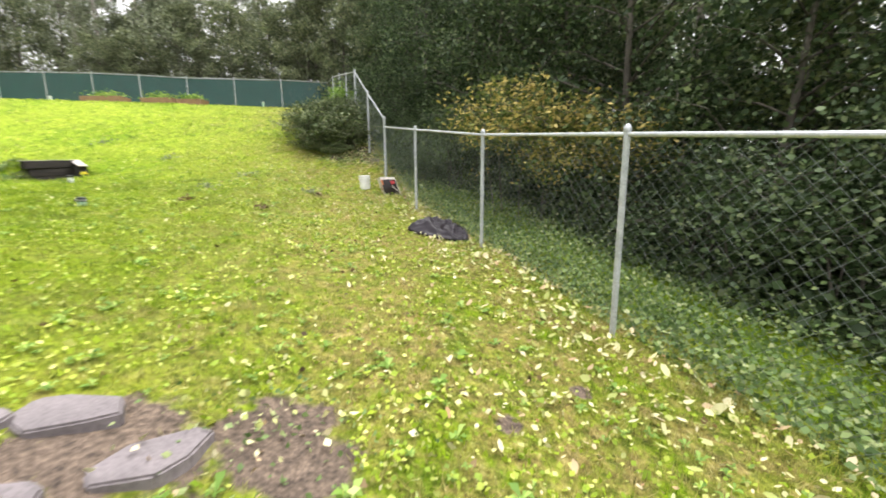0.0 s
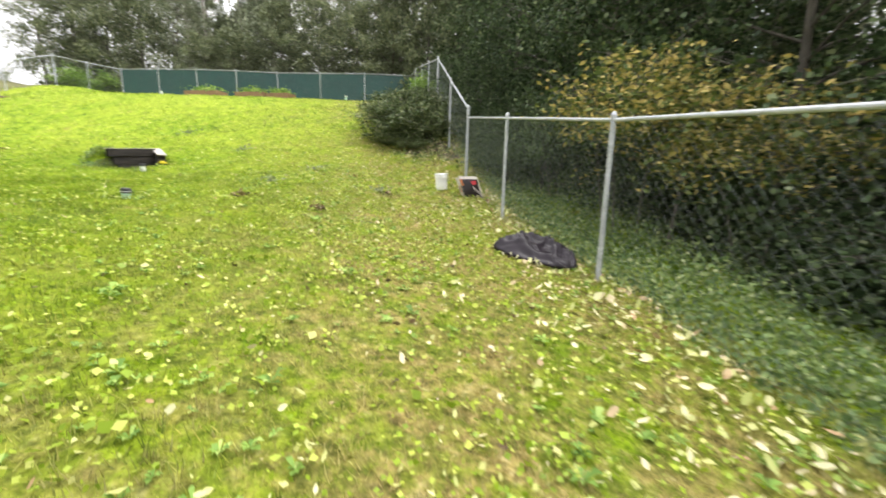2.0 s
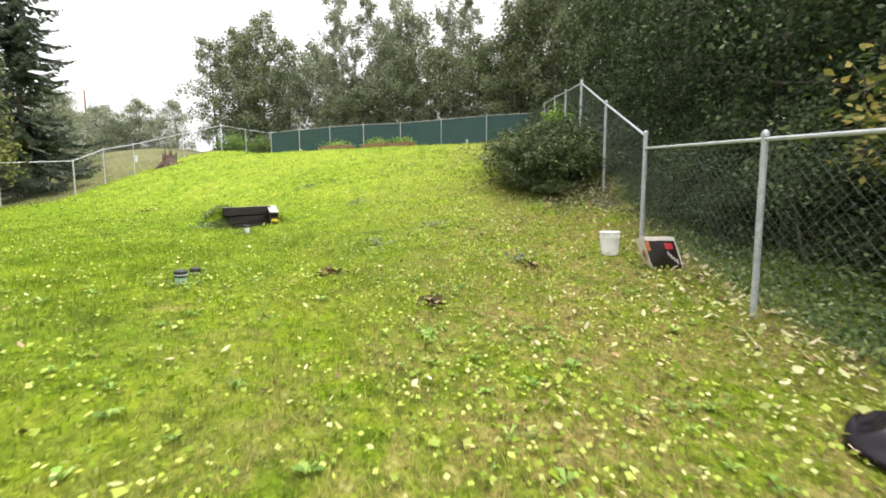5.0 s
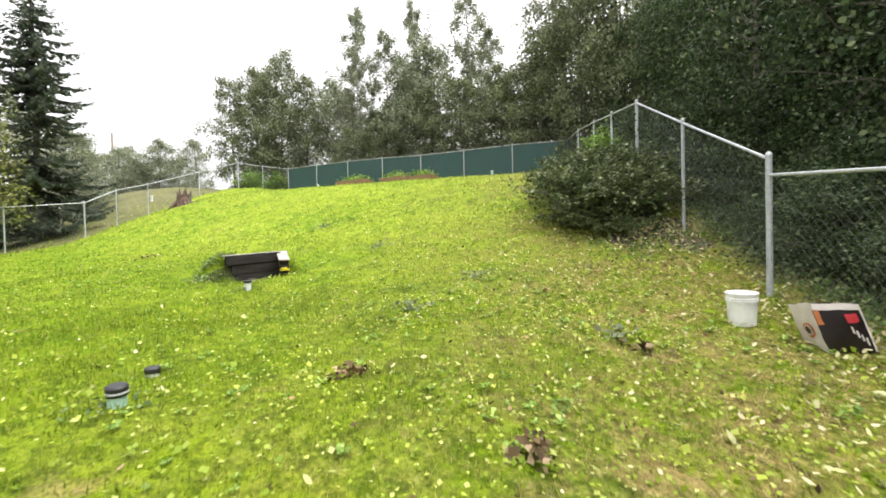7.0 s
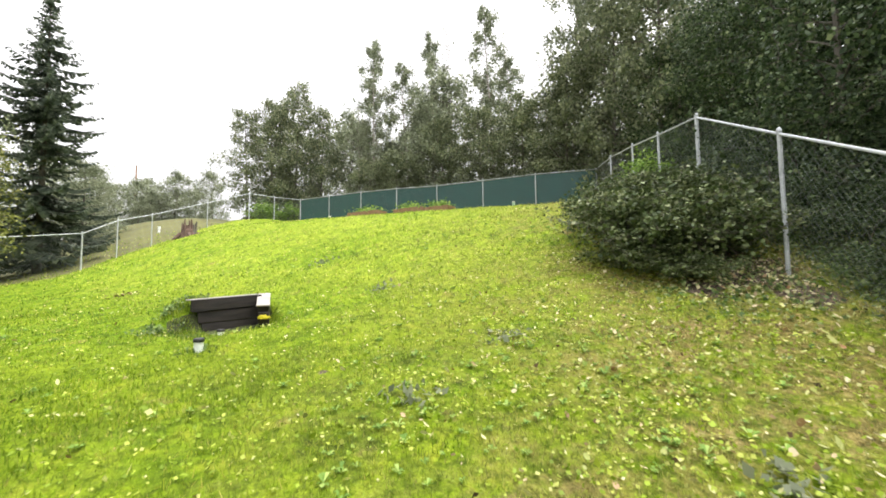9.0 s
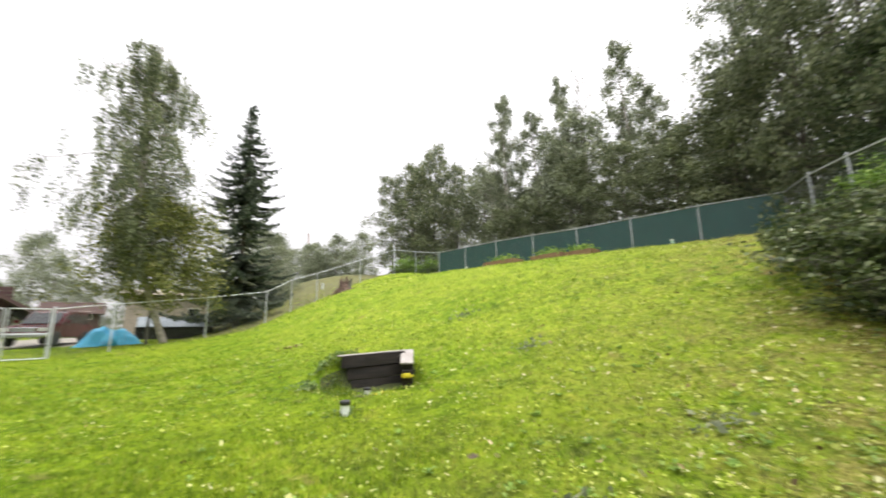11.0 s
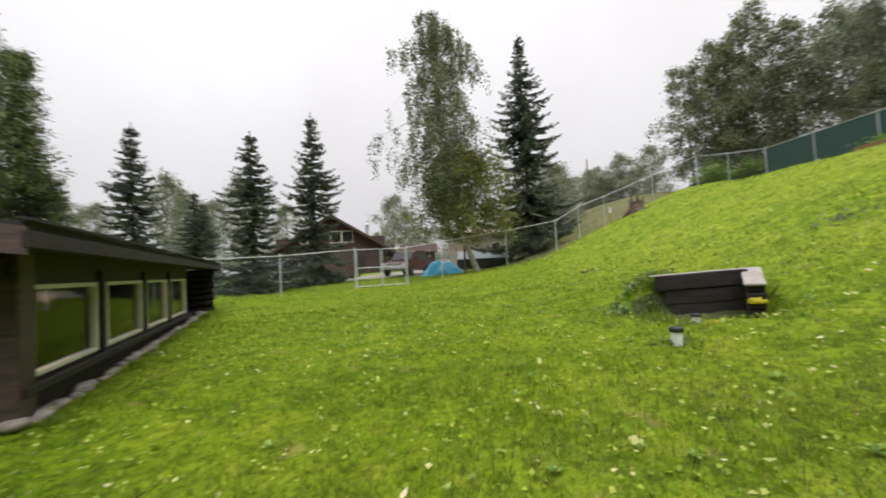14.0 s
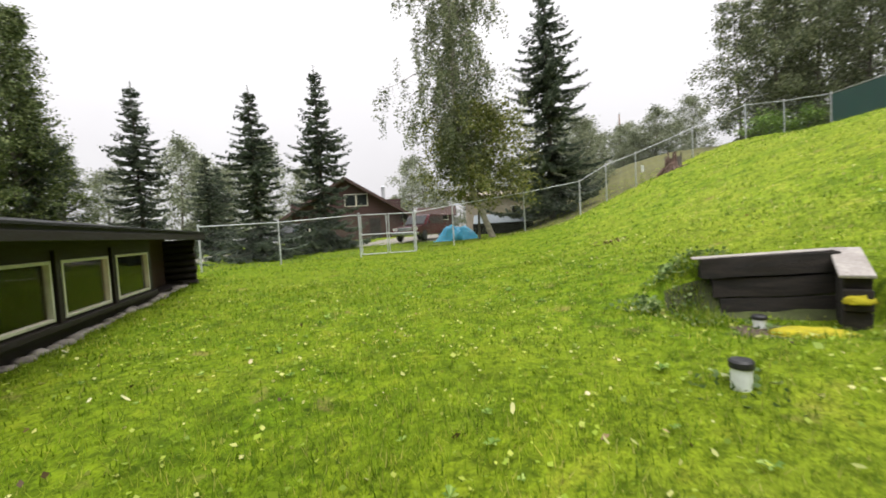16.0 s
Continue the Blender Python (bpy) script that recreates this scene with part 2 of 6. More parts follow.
M_LEAF_DARK = leafy("dark_leaf", [(0.0, (0.022, 0.038, 0.016)), (0.5, (0.055, 0.088, 0.038)), (0.86, (0.12, 0.17, 0.075)), (1.0, (0.24, 0.28, 0.15))], 0.3, 0.45)
M_LEAF_MID = leafy("alder_leaf", [(0.0, (0.06, 0.085, 0.032)), (0.6, (0.15, 0.195, 0.075)), (1.0, (0.3, 0.34, 0.15))], 0.3, 0.5)
M_LEAF_OLIVE = leafy("olive_leaf", [(0.0, (0.09, 0.105, 0.03)), (0.6, (0.19, 0.21, 0.065)), (1.0, (0.34, 0.33, 0.12))], 0.35, 0.5)
M_LEAF_GREY = leafy("birch_leaf", [(0.0, (0.09, 0.11, 0.06)), (0.6, (0.195, 0.225, 0.13)), (1.0, (0.34, 0.36, 0.22))], 0.42, 0.5)
# grey-green leaves with distance haze put into the colour; clippings reuse it
M_LEAF_PALE_HAZE = leafy("pale_haze_leaf", [(0.0, (0.15, 0.175, 0.115)), (0.6, (0.26, 0.29, 0.2)), (1.0, (0.4, 0.42, 0.3))], 0.5, 0.5)
M_WEED = leafy("hedge_weed_leaf", [(0.0, (0.07, 0.12, 0.04)), (0.6, (0.17, 0.25, 0.09)), (0.9, (0.31, 0.38, 0.16)), (1.0, (0.42, 0.45, 0.25))], 0.3, 0.5)
M_LEAF_YELLOW = leafy("yellowing_leaf", [(0.0, (0.06, 0.1, 0.025)), (0.5, (0.16, 0.19, 0.05)), (0.8, (0.44, 0.35, 0.1)), (1.0, (0.68, 0.54, 0.22))], 0.3, 0.5)
M_LEAF_LIGHT = leafy("light_weed_leaf", [(0.0, (0.12, 0.22, 0.045)), (0.6, (0.24, 0.38, 0.08)), (1.0, (0.42, 0.54, 0.16))], 0.3, 0.5)
M_NEEDLE = leafy("spruce_needles", [(0.0, (0.06, 0.078, 0.06)), (0.6, (0.12, 0.15, 0.118)), (1.0, (0.26, 0.29, 0.23))], 0.35, 0.6)
M_BARK = surface("grey_bark", (0.06, 0.05, 0.04), (0.19, 0.17, 0.14), 5, 25, 0.9, bump=0.8, stretch=(1, 1, 0.25))
M_BARK_BIRCH = surface("birch_bark", (0.16, 0.13, 0.11), (0.5, 0.45, 0.4), 4, 20, 0.8, bump=0.4, stretch=(0.6, 0.6, 3))
M_GALV = surface("galvanised_steel", (0.4, 0.42, 0.44), (0.62, 0.64, 0.67), 10, 60, 0.5, 0.3, 0.1)
M_WIRE = plain("fence_wire", (0.17, 0.19, 0.19), 0.5, 0.4)
M_SCREEN = surface("green_privacy_screen", (0.016, 0.062, 0.06), (0.028, 0.095, 0.09), 2.0, 120, 0.7, bump=0.2)
M_TIMBER = surface("black_old_timber", (0.006, 0.005, 0.0045), (0.036, 0.028, 0.023), 4, 30, 0.9, bump=1.0, stretch=(6, 0.8, 6), spread=0.18)
M_TIMBER_TOP = surface("weathered_timber_top", (0.28, 0.25, 0.23), (0.5, 0.46, 0.43), 6, 40, 0.9, bump=0.5)
M_MOSS = surface("yellow_moss", (0.32, 0.3, 0.01), (0.62, 0.52, 0.02), 12, 90, 0.95, bump=1.0)
M_PVC = plain("white_pvc", (0.72, 0.76, 0.72), 0.4)
M_PVC_GREEN = plain("pale_green_pvc", (0.42, 0.62, 0.5), 0.45)
M_RUBBER = plain("black_rubber", (0.02, 0.02, 0.022), 0.5)
M_WHITE_PLASTIC = plain("white_plastic", (0.82, 0.82, 0.82), 0.35)
M_TARP_BLACK = surface("wet_black_plastic", (0.007, 0.0045, 0.0075), (0.018, 0.012, 0.019), 5, 30, 0.4, bump=0.1)
M_TARP_BLUE = surface("blue_tarp", (0.03, 0.28, 0.5), (0.07, 0.46, 0.68), 3, 60, 0.4, bump=0.2)
M_STAIN = surface("dark_stained_siding", (0.007, 0.0042, 0.0036), (0.022, 0.012, 0.009), 3, 50, 0.65, bump=0.4, stretch=(1, 1, 8))
M_FASCIA = surface("worn_brown_fascia", (0.016, 0.009, 0.007), (0.1, 0.054, 0.038), 2.2, 40, 0.5, bump=0.5, stretch=(1, 1, 9), spread=0.16)
M_ROOFING = surface("black_roofing", (0.01, 0.01, 0.011), (0.03, 0.03, 0.032), 5, 80, 0.8, bump=0.5)
M_TRIM = plain("cream_window_trim", (0.62, 0.6, 0.5), 0.45)
M_GLASS = glass("window_glass")
M_STONE = surface("field_stone", (0.16, 0.14, 0.12), (0.42, 0.38, 0.33), 4, 40, 0.8, bump=0.5)
M_FLAG = surface("purplish_flagstone", (0.11, 0.095, 0.098), (0.23, 0.2, 0.205), 3, 40, 0.75, bump=0.4)
M_INTERIOR = surface("knotty_pine_panel", (0.22, 0.14, 0.06), (0.38, 0.26, 0.12), 3, 40, 0.6, bump=0.2, stretch=(1, 1, 0.2))
M_YELLOWPINE = surface("yellow_pine", (0.42, 0.28, 0.07), (0.62, 0.44, 0.13), 3, 40, 0.55, bump=0.2, stretch=(1, 1, 0.2))
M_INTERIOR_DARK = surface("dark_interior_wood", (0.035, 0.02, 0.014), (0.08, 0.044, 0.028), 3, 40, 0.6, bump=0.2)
M_REDWALL = surface("red_brown_siding", (0.042, 0.021, 0.019), (0.08, 0.038, 0.033), 1.5, 30, 0.75, bump=0.4, stretch=(0.3, 0.3, 6))
M_REDROOF = surface("brown_shingles", (0.045, 0.027, 0.023), (0.1, 0.058, 0.05), 2, 30, 0.85, bump=0.5)
M_BEIGE = surface("beige_siding", (0.32, 0.27, 0.21), (0.45, 0.39, 0.31), 2, 40, 0.8, bump=0.2)
M_METALROOF = surface("pale_corrugated_metal", (0.2, 0.24, 0.26), (0.36, 0.4, 0.42), 3, 40, 0.5, 0.3, 0.1)
M_CARPAINT = plain("maroon_car_paint", (0.085, 0.008, 0.012), 0.2)
M_CARGREEN = plain("dark_green_car_paint", (0.02, 0.035, 0.03), 0.25)
M_CARGLASS = plain("tinted_car_glass", (0.025, 0.028, 0.03), 0.08)
M_TYRE = plain("tyre_rubber", (0.018, 0.018, 0.018), 0.8)
M_CHROME = plain("chrome", (0.6, 0.6, 0.62), 0.25, 0.9)
M_HEADLIGHT = plain("headlight_glass", (0.6, 0.6, 0.58), 0.15)
M_BLACKBAG = plain("black_printed_paper", (0.018, 0.012, 0.012), 0.4)
M_WHITEBAG = plain("white_printed_paper", (0.68, 0.62, 0.58), 0.45)
M_REDPRINT = plain("red_print", (0.5, 0.04, 0.05), 0.45)
M_ORANGEPRINT = plain("orange_print", (0.6, 0.2, 0.08), 0.45)
M_BEDWOOD = surface("cedar_bed_board", (0.2, 0.11, 0.06), (0.36, 0.22, 0.13), 4, 40, 0.8, bump=0.4)
M_STUMP = surface("rotten_stump", (0.06, 0.04, 0.035), (0.22, 0.14, 0.11), 6, 30, 0.95, bump=0.9, stretch=(3, 3, 0.6))


# ---- building tools ----
def raw(name, verts, faces):
    """A mesh from arrays; all faces have the same number of corners."""
    verts, faces = np.asarray(verts, dtype=np.float32), np.asarray(faces, dtype=np.int32)
    me = bpy.data.meshes.new(name)
    me.vertices.add(len(verts))
    me.vertices.foreach_set("co", verts.ravel())
    me.loops.add(faces.size)
    me.loops.foreach_set("vertex_index", faces.ravel())
    me.polygons.add(len(faces))
    me.polygons.foreach_set("loop_start", np.arange(0, faces.size, faces.shape[1], dtype=np.int32))
    me.update(calc_edges=True)
    return me


def put(name, me, material, parent=None, label="", smooth=False):
    ob = new(name, me)
    me.materials.append(material)
    if smooth:
        me.polygons.foreach_set("use_smooth", np.ones(len(me.polygons), dtype=bool))
    if parent is not None:
        ob.parent = parent
        ob.matrix_parent_inverse = parent.matrix_world.inverted()
    if label:
        ob["label"] = label
    return ob


def part(name, bm, material, parent, label="", smooth=False):
    me = bpy.data.meshes.new(name)
    bm.to_mesh(me)
    bm.free()
    return put(name, me, material, parent, label, smooth)


def thing(name, m, label, category, group="", kind=""):
    ob = tagged(new(name), label, category, group, kind)
    ob.matrix_basis = m
    ob.empty_display_size = 0.1
    bpy.context.view_layer.update()
    return ob


def box(bm, lo, hi, m=None, bevel=0.0):
    mid, size = [(a + b) / 2 for a, b in zip(lo, hi)], [b - a for a, b in zip(lo, hi)]
    t = Matrix.Translation(mid) @ Matrix.Diagonal((*size, 1))
    r = bmesh.ops.create_cube(bm, size=1, matrix=(m @ t) if m is not None else t)
    if bevel:
        es = list({e for v in r["verts"] for e in v.link_edges})
        bmesh.ops.bevel(bm, geom=es, offset=bevel, segments=1, affect="EDGES")
    return bm


def tube(bm, a, b, r0, r1=None, seg=8, cap=True):
    a, b = Vector(a), Vector(b)
    r1 = r0 if r1 is None else r1
    m = Matrix.Translation((a + b) / 2) @ (b - a).to_track_quat("Z", "Y").to_matrix().to_4x4()
    bmesh.ops.create_cone(bm, cap_ends=cap, segments=seg, radius1=r0, radius2=r1, depth=(b - a).length, matrix=m)
    return bm


def lathe(bm, profile, seg=20, m=None, jitter=0.0):
    """A turned body from (radius, height) pairs."""
    rings = []
    for r, z in profile:
        ring = []
        for i in range(seg):
            a = 2 * math.pi * i / seg
            k = r * (1 + random.uniform(-jitter, jitter))
            v = Vector((k * math.cos(a), k * math.sin(a), z))
            ring.append(bm.verts.new(m @ v if m is not None else v))
        rings.append(ring)
    for p, q in zip(rings, rings[1:]):
        for i in range(seg):
            bm.faces.new((p[i], p[(i + 1) % seg], q[(i + 1) % seg], q[i]))
    bm.faces.new(rings[0][::-1])
    bm.faces.new(rings[-1])
    return bm


def B():
    return bmesh.new()


# ---- the ground ----
G0, G1 = np.array([-16.52, 23.53]), np.array([-36.45, 15.87])
GD = (G1 - G0) / np.linalg.norm(G1 - G0)
GN = np.array([GD[1], -GD[0]])
FA = np.array([0.49, 4.38])
FD = np.array([-0.659, 0.752])
FN = np.array([0.752, 0.659])
PIT = (-14.22, 7.2)


# small dips and swells: along the far fence, and the rough mound outside it
GROUND_TRIM = ((-37.3, 12.46, 0.38, 1.8), (-33.6, 6.9, -0.36, 1.7), (-31.7, 4.0, -0.15, 1.3), (-28.6, 0.2, 0.2, 1.8), (-46.5, 7.5, 0.75, 4.0), (-43.5, 10.5, 0.35, 2.5))


def ground(x, y, pit=True):
    """Height of the ground: a low lawn rising gently, a steep bank and an upper lawn."""
    x, y = np.asarray(x, dtype=float), np.asarray(y, dtype=float)
    low = np.where(x < 0, 1.4 * (1 - np.exp(np.minimum(x, 0) / 7.0)), -0.2 * 10 * np.tanh(np.maximum(x, 0) / 10))
    s = (x - G0[0]) * GN[0] + (y - G0[1]) * GN[1]
    along = (x - G0[0]) * GD[0] + (y - G0[1]) * GD[1]
    hill = 2.9 / (1 + np.exp(-(s + 12.8) / 1.9)) + 0.12 * np.logaddexp(0, np.minimum(s + 13, 17) * 2) / 2
    hill = hill + 0.03 * np.clip(along, 0, 40) / (1 + np.exp(-(s + 9) / 2.0))
    edge = 1 / (1 + np.exp(-(20 - x) / 4.0))
    z = low + hill * edge
    far = np.clip((-x - 24), 0, 30) * 0.035 * (1 / (1 + np.exp((s + 17) / 2)))
    for px, py, dz, w in GROUND_TRIM:
        z = z + dz * np.exp(-((x - px) ** 2 + (y - py) ** 2) / (2 * w * w))
    z = z + far + 0.13 * np.exp(-((x + 8.5) ** 2 + (y - 0.5) ** 2) / 5)
    z = z + 0.022 * np.sin(1.7 * x + 0.6 * y) * np.sin(1.3 * y - 0.4 * x) + 0.012 * np.sin(4.1 * x + 2.0 * y)
    if pit:
        u, v = (x - PIT[0]), (y - PIT[1])
        inside = 1 / (1 + np.exp(-(u + 0.02) / 0.03)) / (1 + np.exp((u - 1.2) / 0.15)) / (1 + np.exp((np.abs(v + 0.16) - 0.84) / 0.06))
        z = z - np.maximum(z - 1.33, 0) * inside
        back = np.exp(-((u + 0.45) / 0.45) ** 2) / (1 + np.exp((np.abs(v) - 0.9) / 0.15)) / (1 + np.exp((u + 0.1) / 0.03))
        z = z + np.maximum(1.93 - z, 0) * back
    return z


def gz(x, y):
    return float(ground(x, y))


def axis(dense_lo, dense_hi, step, reach):
    mid = np.arange(dense_lo, dense_hi + step, step)
    out = step * 1.35 ** np.arange(1, 40)
    out = np.cumsum(out)
    out = out[out < reach]
    return np.concatenate([dense_lo - out[::-1], mid, dense_hi + out])


gx = np.unique(np.concatenate([axis(-45, 14, 0.4, 1800), np.arange(-15.2, -12.6, 0.06)]))
gy = np.unique(np.concatenate([axis(-22, 34, 0.4, 1800), np.arange(6.0, 8.4, 0.08)]))
XX, YY = np.meshgrid(gx, gy, indexing="ij")
ZZ = ground(XX, YY)
ii = np.arange(len(gx) * len(gy)).reshape(len(gx), len(gy))
quads = np.stack([ii[:-1, :-1], ii[1:, :-1], ii[1:, 1:], ii[:-1, 1:]], -1).reshape(-1, 4)
ground_me = raw("ground", np.stack([XX, YY, ZZ], -1).reshape(-1, 3), quads)
ground_ob = tagged(put("ground", ground_me, M_LAWN, smooth=True), "bright green mossy lawn rising to a steep bank", "lawn", kind="structure")
ground_me.materials.append(M_FOREST_FLOOR)
ground_me.materials.append(M_DIRT)
ground_me.materials.append(M_GRAVEL)
ground_me.materials.append(M_ROUGH)


def outside(x, y):
    """Metres outside the wood-side fence."""
    return (x - FA[0]) * FN[0] + (y - FA[1]) * FN[1]


cx, cy = (XX[:-1, :-1] + XX[1:, 1:]).ravel() / 2, (YY[:-1, :-1] + YY[1:, 1:]).ravel() / 2
kind = np.zeros(len(cx), dtype=np.int32)
gs = (cx - G0[0]) * GN[0] + (cy - G0[1]) * GN[1]
kind[(outside(cx, cy) > 4.5) | (gs > 3) | (cx < -70) | (cy < -45)] = 1
drive = (np.abs((cx + 31) * 0.65 + (cy + 13) * 0.76 + 1.2 * np.sin(cx * 0.2)) < 2.6) & (cx < -15) & (cy < -4)
drive |= ((cx + 38) / 6) ** 2 + ((cy + 8) / 4) ** 2 < 1
kind[(outside(cx, cy) > 0.3) & ((cx - FA[0]) * FD[0] + (cy - FA[1]) * FD[1] > 8.5)] = 1
beyond = (cx + 31.5) * -0.827 + (cy - 3.92) * -0.562
kind[(beyond > 0.2) & (cx > -62) & (cy > -1) & (gs < 3)] = 4
kind[drive] = 3
kind[(np.abs(cx - PIT[0]) < 0.13) & (cy > PIT[1] - 1.0) & (cy < PIT[1] + 0.7)] = 1
ground_me.polygons.foreach_set("material_index", kind)


# ---- fences ----
def wire_mesh(n, a, b, za, zb, h, gap=0.0635, r=0.0014, lite=False):
    """Diamond wire between two posts, a and b on plan, standing on za and zb."""
    a, b = np.array(a, float), np.array(b, float)
    length = np.linalg.norm(b - a)
    cols, rows = int(length / gap), int(h / gap)
    d = (b - a) / length
    side = np.array([-d[1], d[0]])
    us = np.arange(cols + 1) * length / cols
    vs = np.linspace(0.03, h - 0.02, rows + 1)
    i, j = np.meshgrid(np.arange(cols), np.arange(rows), indexing="ij")
    i, j = i.ravel(), j.ravel()
    up = (i + j) % 2 == 0
    u0, u1 = us[i], us[i + 1]
    v0, v1 = np.where(up, vs[j], vs[j + 1]), np.where(up, vs[j + 1], vs[j])

    def place(u, v, du, dv, out):
        f = (u + du) / length
        p = np.empty((len(u), 3))
        p[:, 0], p[:, 1] = a[0] + d[0] * (u + du) + side[0] * out, a[1] + d[1] * (u + du) + side[1] * out
        p[:, 2] = za + (zb - za) * f + v + dv
        return p
    w = np.where(v1 > v0, 1.0, -1.0) * r * 0.7
    if lite:
        V = np.stack([place(u0, v0, -w, r * 0.7, 0), place(u1, v1, -w, r * 0.7, 0), place(u1, v1, w, -r * 0.7, 0), place(u0, v0, w, -r * 0.7, 0)], 1)
        F = np.arange(len(u0) * 4).reshape(-1, 4)
    else:
        V = np.stack([place(u0, v0, -w, r * 0.7, r * 0.6), place(u1, v1, -w, r * 0.7, r * 0.6), place(u1, v1, w, -r * 0.7, r * 0.6), place(u0, v0, w, -r * 0.7, r * 0.6),
                      place(u0, v0, 0 * w, 0, -r), place(u1, v1, 0 * w, 0, -r)], 1)
        k = np.arange(len(u0))[:, None] * 6
        F = np.concatenate([k + np.array([[0, 1, 2, 3]]), k + np.array([[1, 0, 4, 5]]), k + np.array([[3, 2, 5, 4]])])
    return raw(n, V.reshape(-1, 3), F)


def fence(name, label, posts, thick=(), screen=False, lite=False, post_r=0.03, h=1.83):
    """posts: (x, y, top). Posts with caps, sloping top rails and wire."""
    x0, y0, t0 = posts[0]
    f = thing(name, Matrix.Translation((x0, y0, gz(x0, y0))), label, "fence", kind="structure")
    for i, (x, y, top) in enumerate(posts):
        r = 0.037 if i in thick else post_r
        foot = min(gz(x, y) - 0.25, top - h)
        p = part("post", tube(B(), (x, y, foot), (x, y, top + 0.03), r, seg=12), M_GALV, f, smooth=False)
        bm = lathe(B(), [(r + 0.006, 0), (r + 0.006, 0.03), (r * 0.8, 0.055), (r * 0.3, 0.068)], 12, Matrix.Translation((x, y, top + 0.025)))
        part("cap", bm, M_GALV, p)
        if not lite:
            for k in range(4):
                z = top - 0.2 - k * 0.42
                part("tie_band", lathe(B(), [(r + 0.004, 0), (r + 0.004, 0.018)], 10, Matrix.Translation((x, y, z))), M_GALV, p)
    for (xa, ya, ta), (xb, yb, tb) in zip(posts, posts[1:]):
        part("top_rail", tube(B(), (xa, ya, ta), (xb, yb, tb), 0.021, seg=10), M_GALV, f)
        me = wire_mesh("chain_link", (xa, ya), (xb, yb), ta - h, tb - h, h - 0.02, lite=lite, r=0.0014 if not lite else 0.0022, gap=0.0635 if not lite else 0.075)
        put("chain_link", me, M_WIRE, f, "woven galvanised wire")
        if screen:
            a, b = np.array((xa, ya)), np.array((xb, yb))
            n = np.array([-(b - a)[1], (b - a)[0]]) / np.linalg.norm(b - a)
            n = n if n @ GN < 0 else -n
            nu, nv = 14, 6
            V, F = [], []
            for iu in range(nu + 1):
                for iv in range(nv + 1):
                    fu, fv = iu / nu, iv / nv
                    out = 0.012 + 0.018 * math.sin(fu * math.pi) * math.sin(fv * math.pi) * (0.6 + 0.4 * math.sin(7 * fu + xa))
                    p = a + (b - a) * (0.012 + 0.976 * fu) - n * out
                    V.append((p[0], p[1], ta + (tb - ta) * fu - 0.05 - fv * (h - 0.05)))
            for iu in range(nu):
                for iv in range(nv):
                    k = iu * (nv + 1) + iv
                    F.append((k, k + 1, k + nv + 2, k + nv + 1))
            put("privacy_screen", raw("privacy_screen", V, F), M_SCREEN, f, "dark teal woven privacy screen", True)
    return f


PA, PB, PC, PD = (0.49, 4.38, 1.88), (-1.51, 6.69, 2.15), (-3.67, 8.82, 2.53), (-5.71, 11.13, 2.92)
fence("fence_wood_side", "galvanised chain-link fence along the dark wood", [(4.49, -0.22, 1.3), (2.49, 2.08, 1.6), PA, PB, PC, PD])
fence("fence_bank", "chain-link fence climbing the steep bank", [(-5.71, 11.13, 3.13), (-7.36, 13.01, 4.32), (-9.1, 15.0, 5.6), (-10.6, 16.65, 6.0), (-12.24, 18.55, 6.5), (-14.37, 21.02, 7.08), (-16.52, 23.53, 7.46)], thick=(0, 2, 6))
upper = [(*(G0 + (G1 - G0) * i / 7), z) for i, z in enumerate((7.46, 7.63, 7.70, 7.78, 7.97, 8.1, 8.18, 8.22))]
fence("fence_green", "chain-link fence covered in dark green privacy screen", upper, thick=(0, 7), screen=True, lite=True)
fence("fence_far_bank", "chain-link fence running down the far bank", [(-36.45, 15.87, 8.22), (-36.95, 14.1, 8.3), (-37.3, 12.46, 8.45), (-35.35, 9.59, 7.19), (-33.36, 6.66, 5.9), (-32.37, 5.2, 5.34), (-31.5, 3.92, 4.53)], thick=(2, 6), lite=True)
fence("fence_driveway", "low part of the chain-link fence beside the driveway", [(-31.5, 3.92, 4.53), (-29.52, 1.4, 4.04), (-27.2, -1.57, 3.57), (-26.05, -3.03, 3.31)], thick=(3,), lite=True)
fence("fence_cabin", "chain-link fence between gate and cabin", [(-24.46, -5.05, 3.31), (-21.9, -7.3, 3.12), (-19.6, -9.04, 3.07)], thick=(0, 2), lite=True)


def gate():
    a, b = np.array((-24.46, -5.05)), np.array((-26.05, -3.03))
    g = thing("double_gate", Matrix.Translation((*((a + b) / 2), 1.45)), "closed double gate of galvanised pipe and wire", "gate")
    for k0, k1 in ((0.03, 0.48), (0.52, 0.97)):
        p, q = a + (b - a) * k0, a + (b - a) * k1
        leaf = part("gate_frame", tube(B(), (*p, 1.5), (*p, 3.3), 0.024, seg=10), M_GALV, g)
        for u, v in (((*q, 1.5), (*q, 3.3)), ((*p, 1.5), (*q, 1.5)), ((*p, 2.4), (*q, 2.4)), ((*p, 3.3), (*q, 3.3))):
            part("bar", tube(B(), u, v, 0.022, seg=10), M_GALV, leaf)
        put("chain_link", wire_mesh("chain_link", p, q, 1.49, 1.49, 1.8, lite=True, r=0.0022, gap=0.075), M_WIRE, leaf, "woven galvanised wire")
        for z in (1.7, 3.1):
            part("hinge", tube(B(), (*p, z - 0.04), (*p, z + 0.04), 0.034, seg=8), M_GALV, leaf)
    m = a + (b - a) * 0.5
    part("latch", box(B(), (m[0] - 0.05, m[1] - 0.05, 2.36), (m[0] + 0.05, m[1] + 0.05, 2.45), bevel=0.01), M_GALV, g)


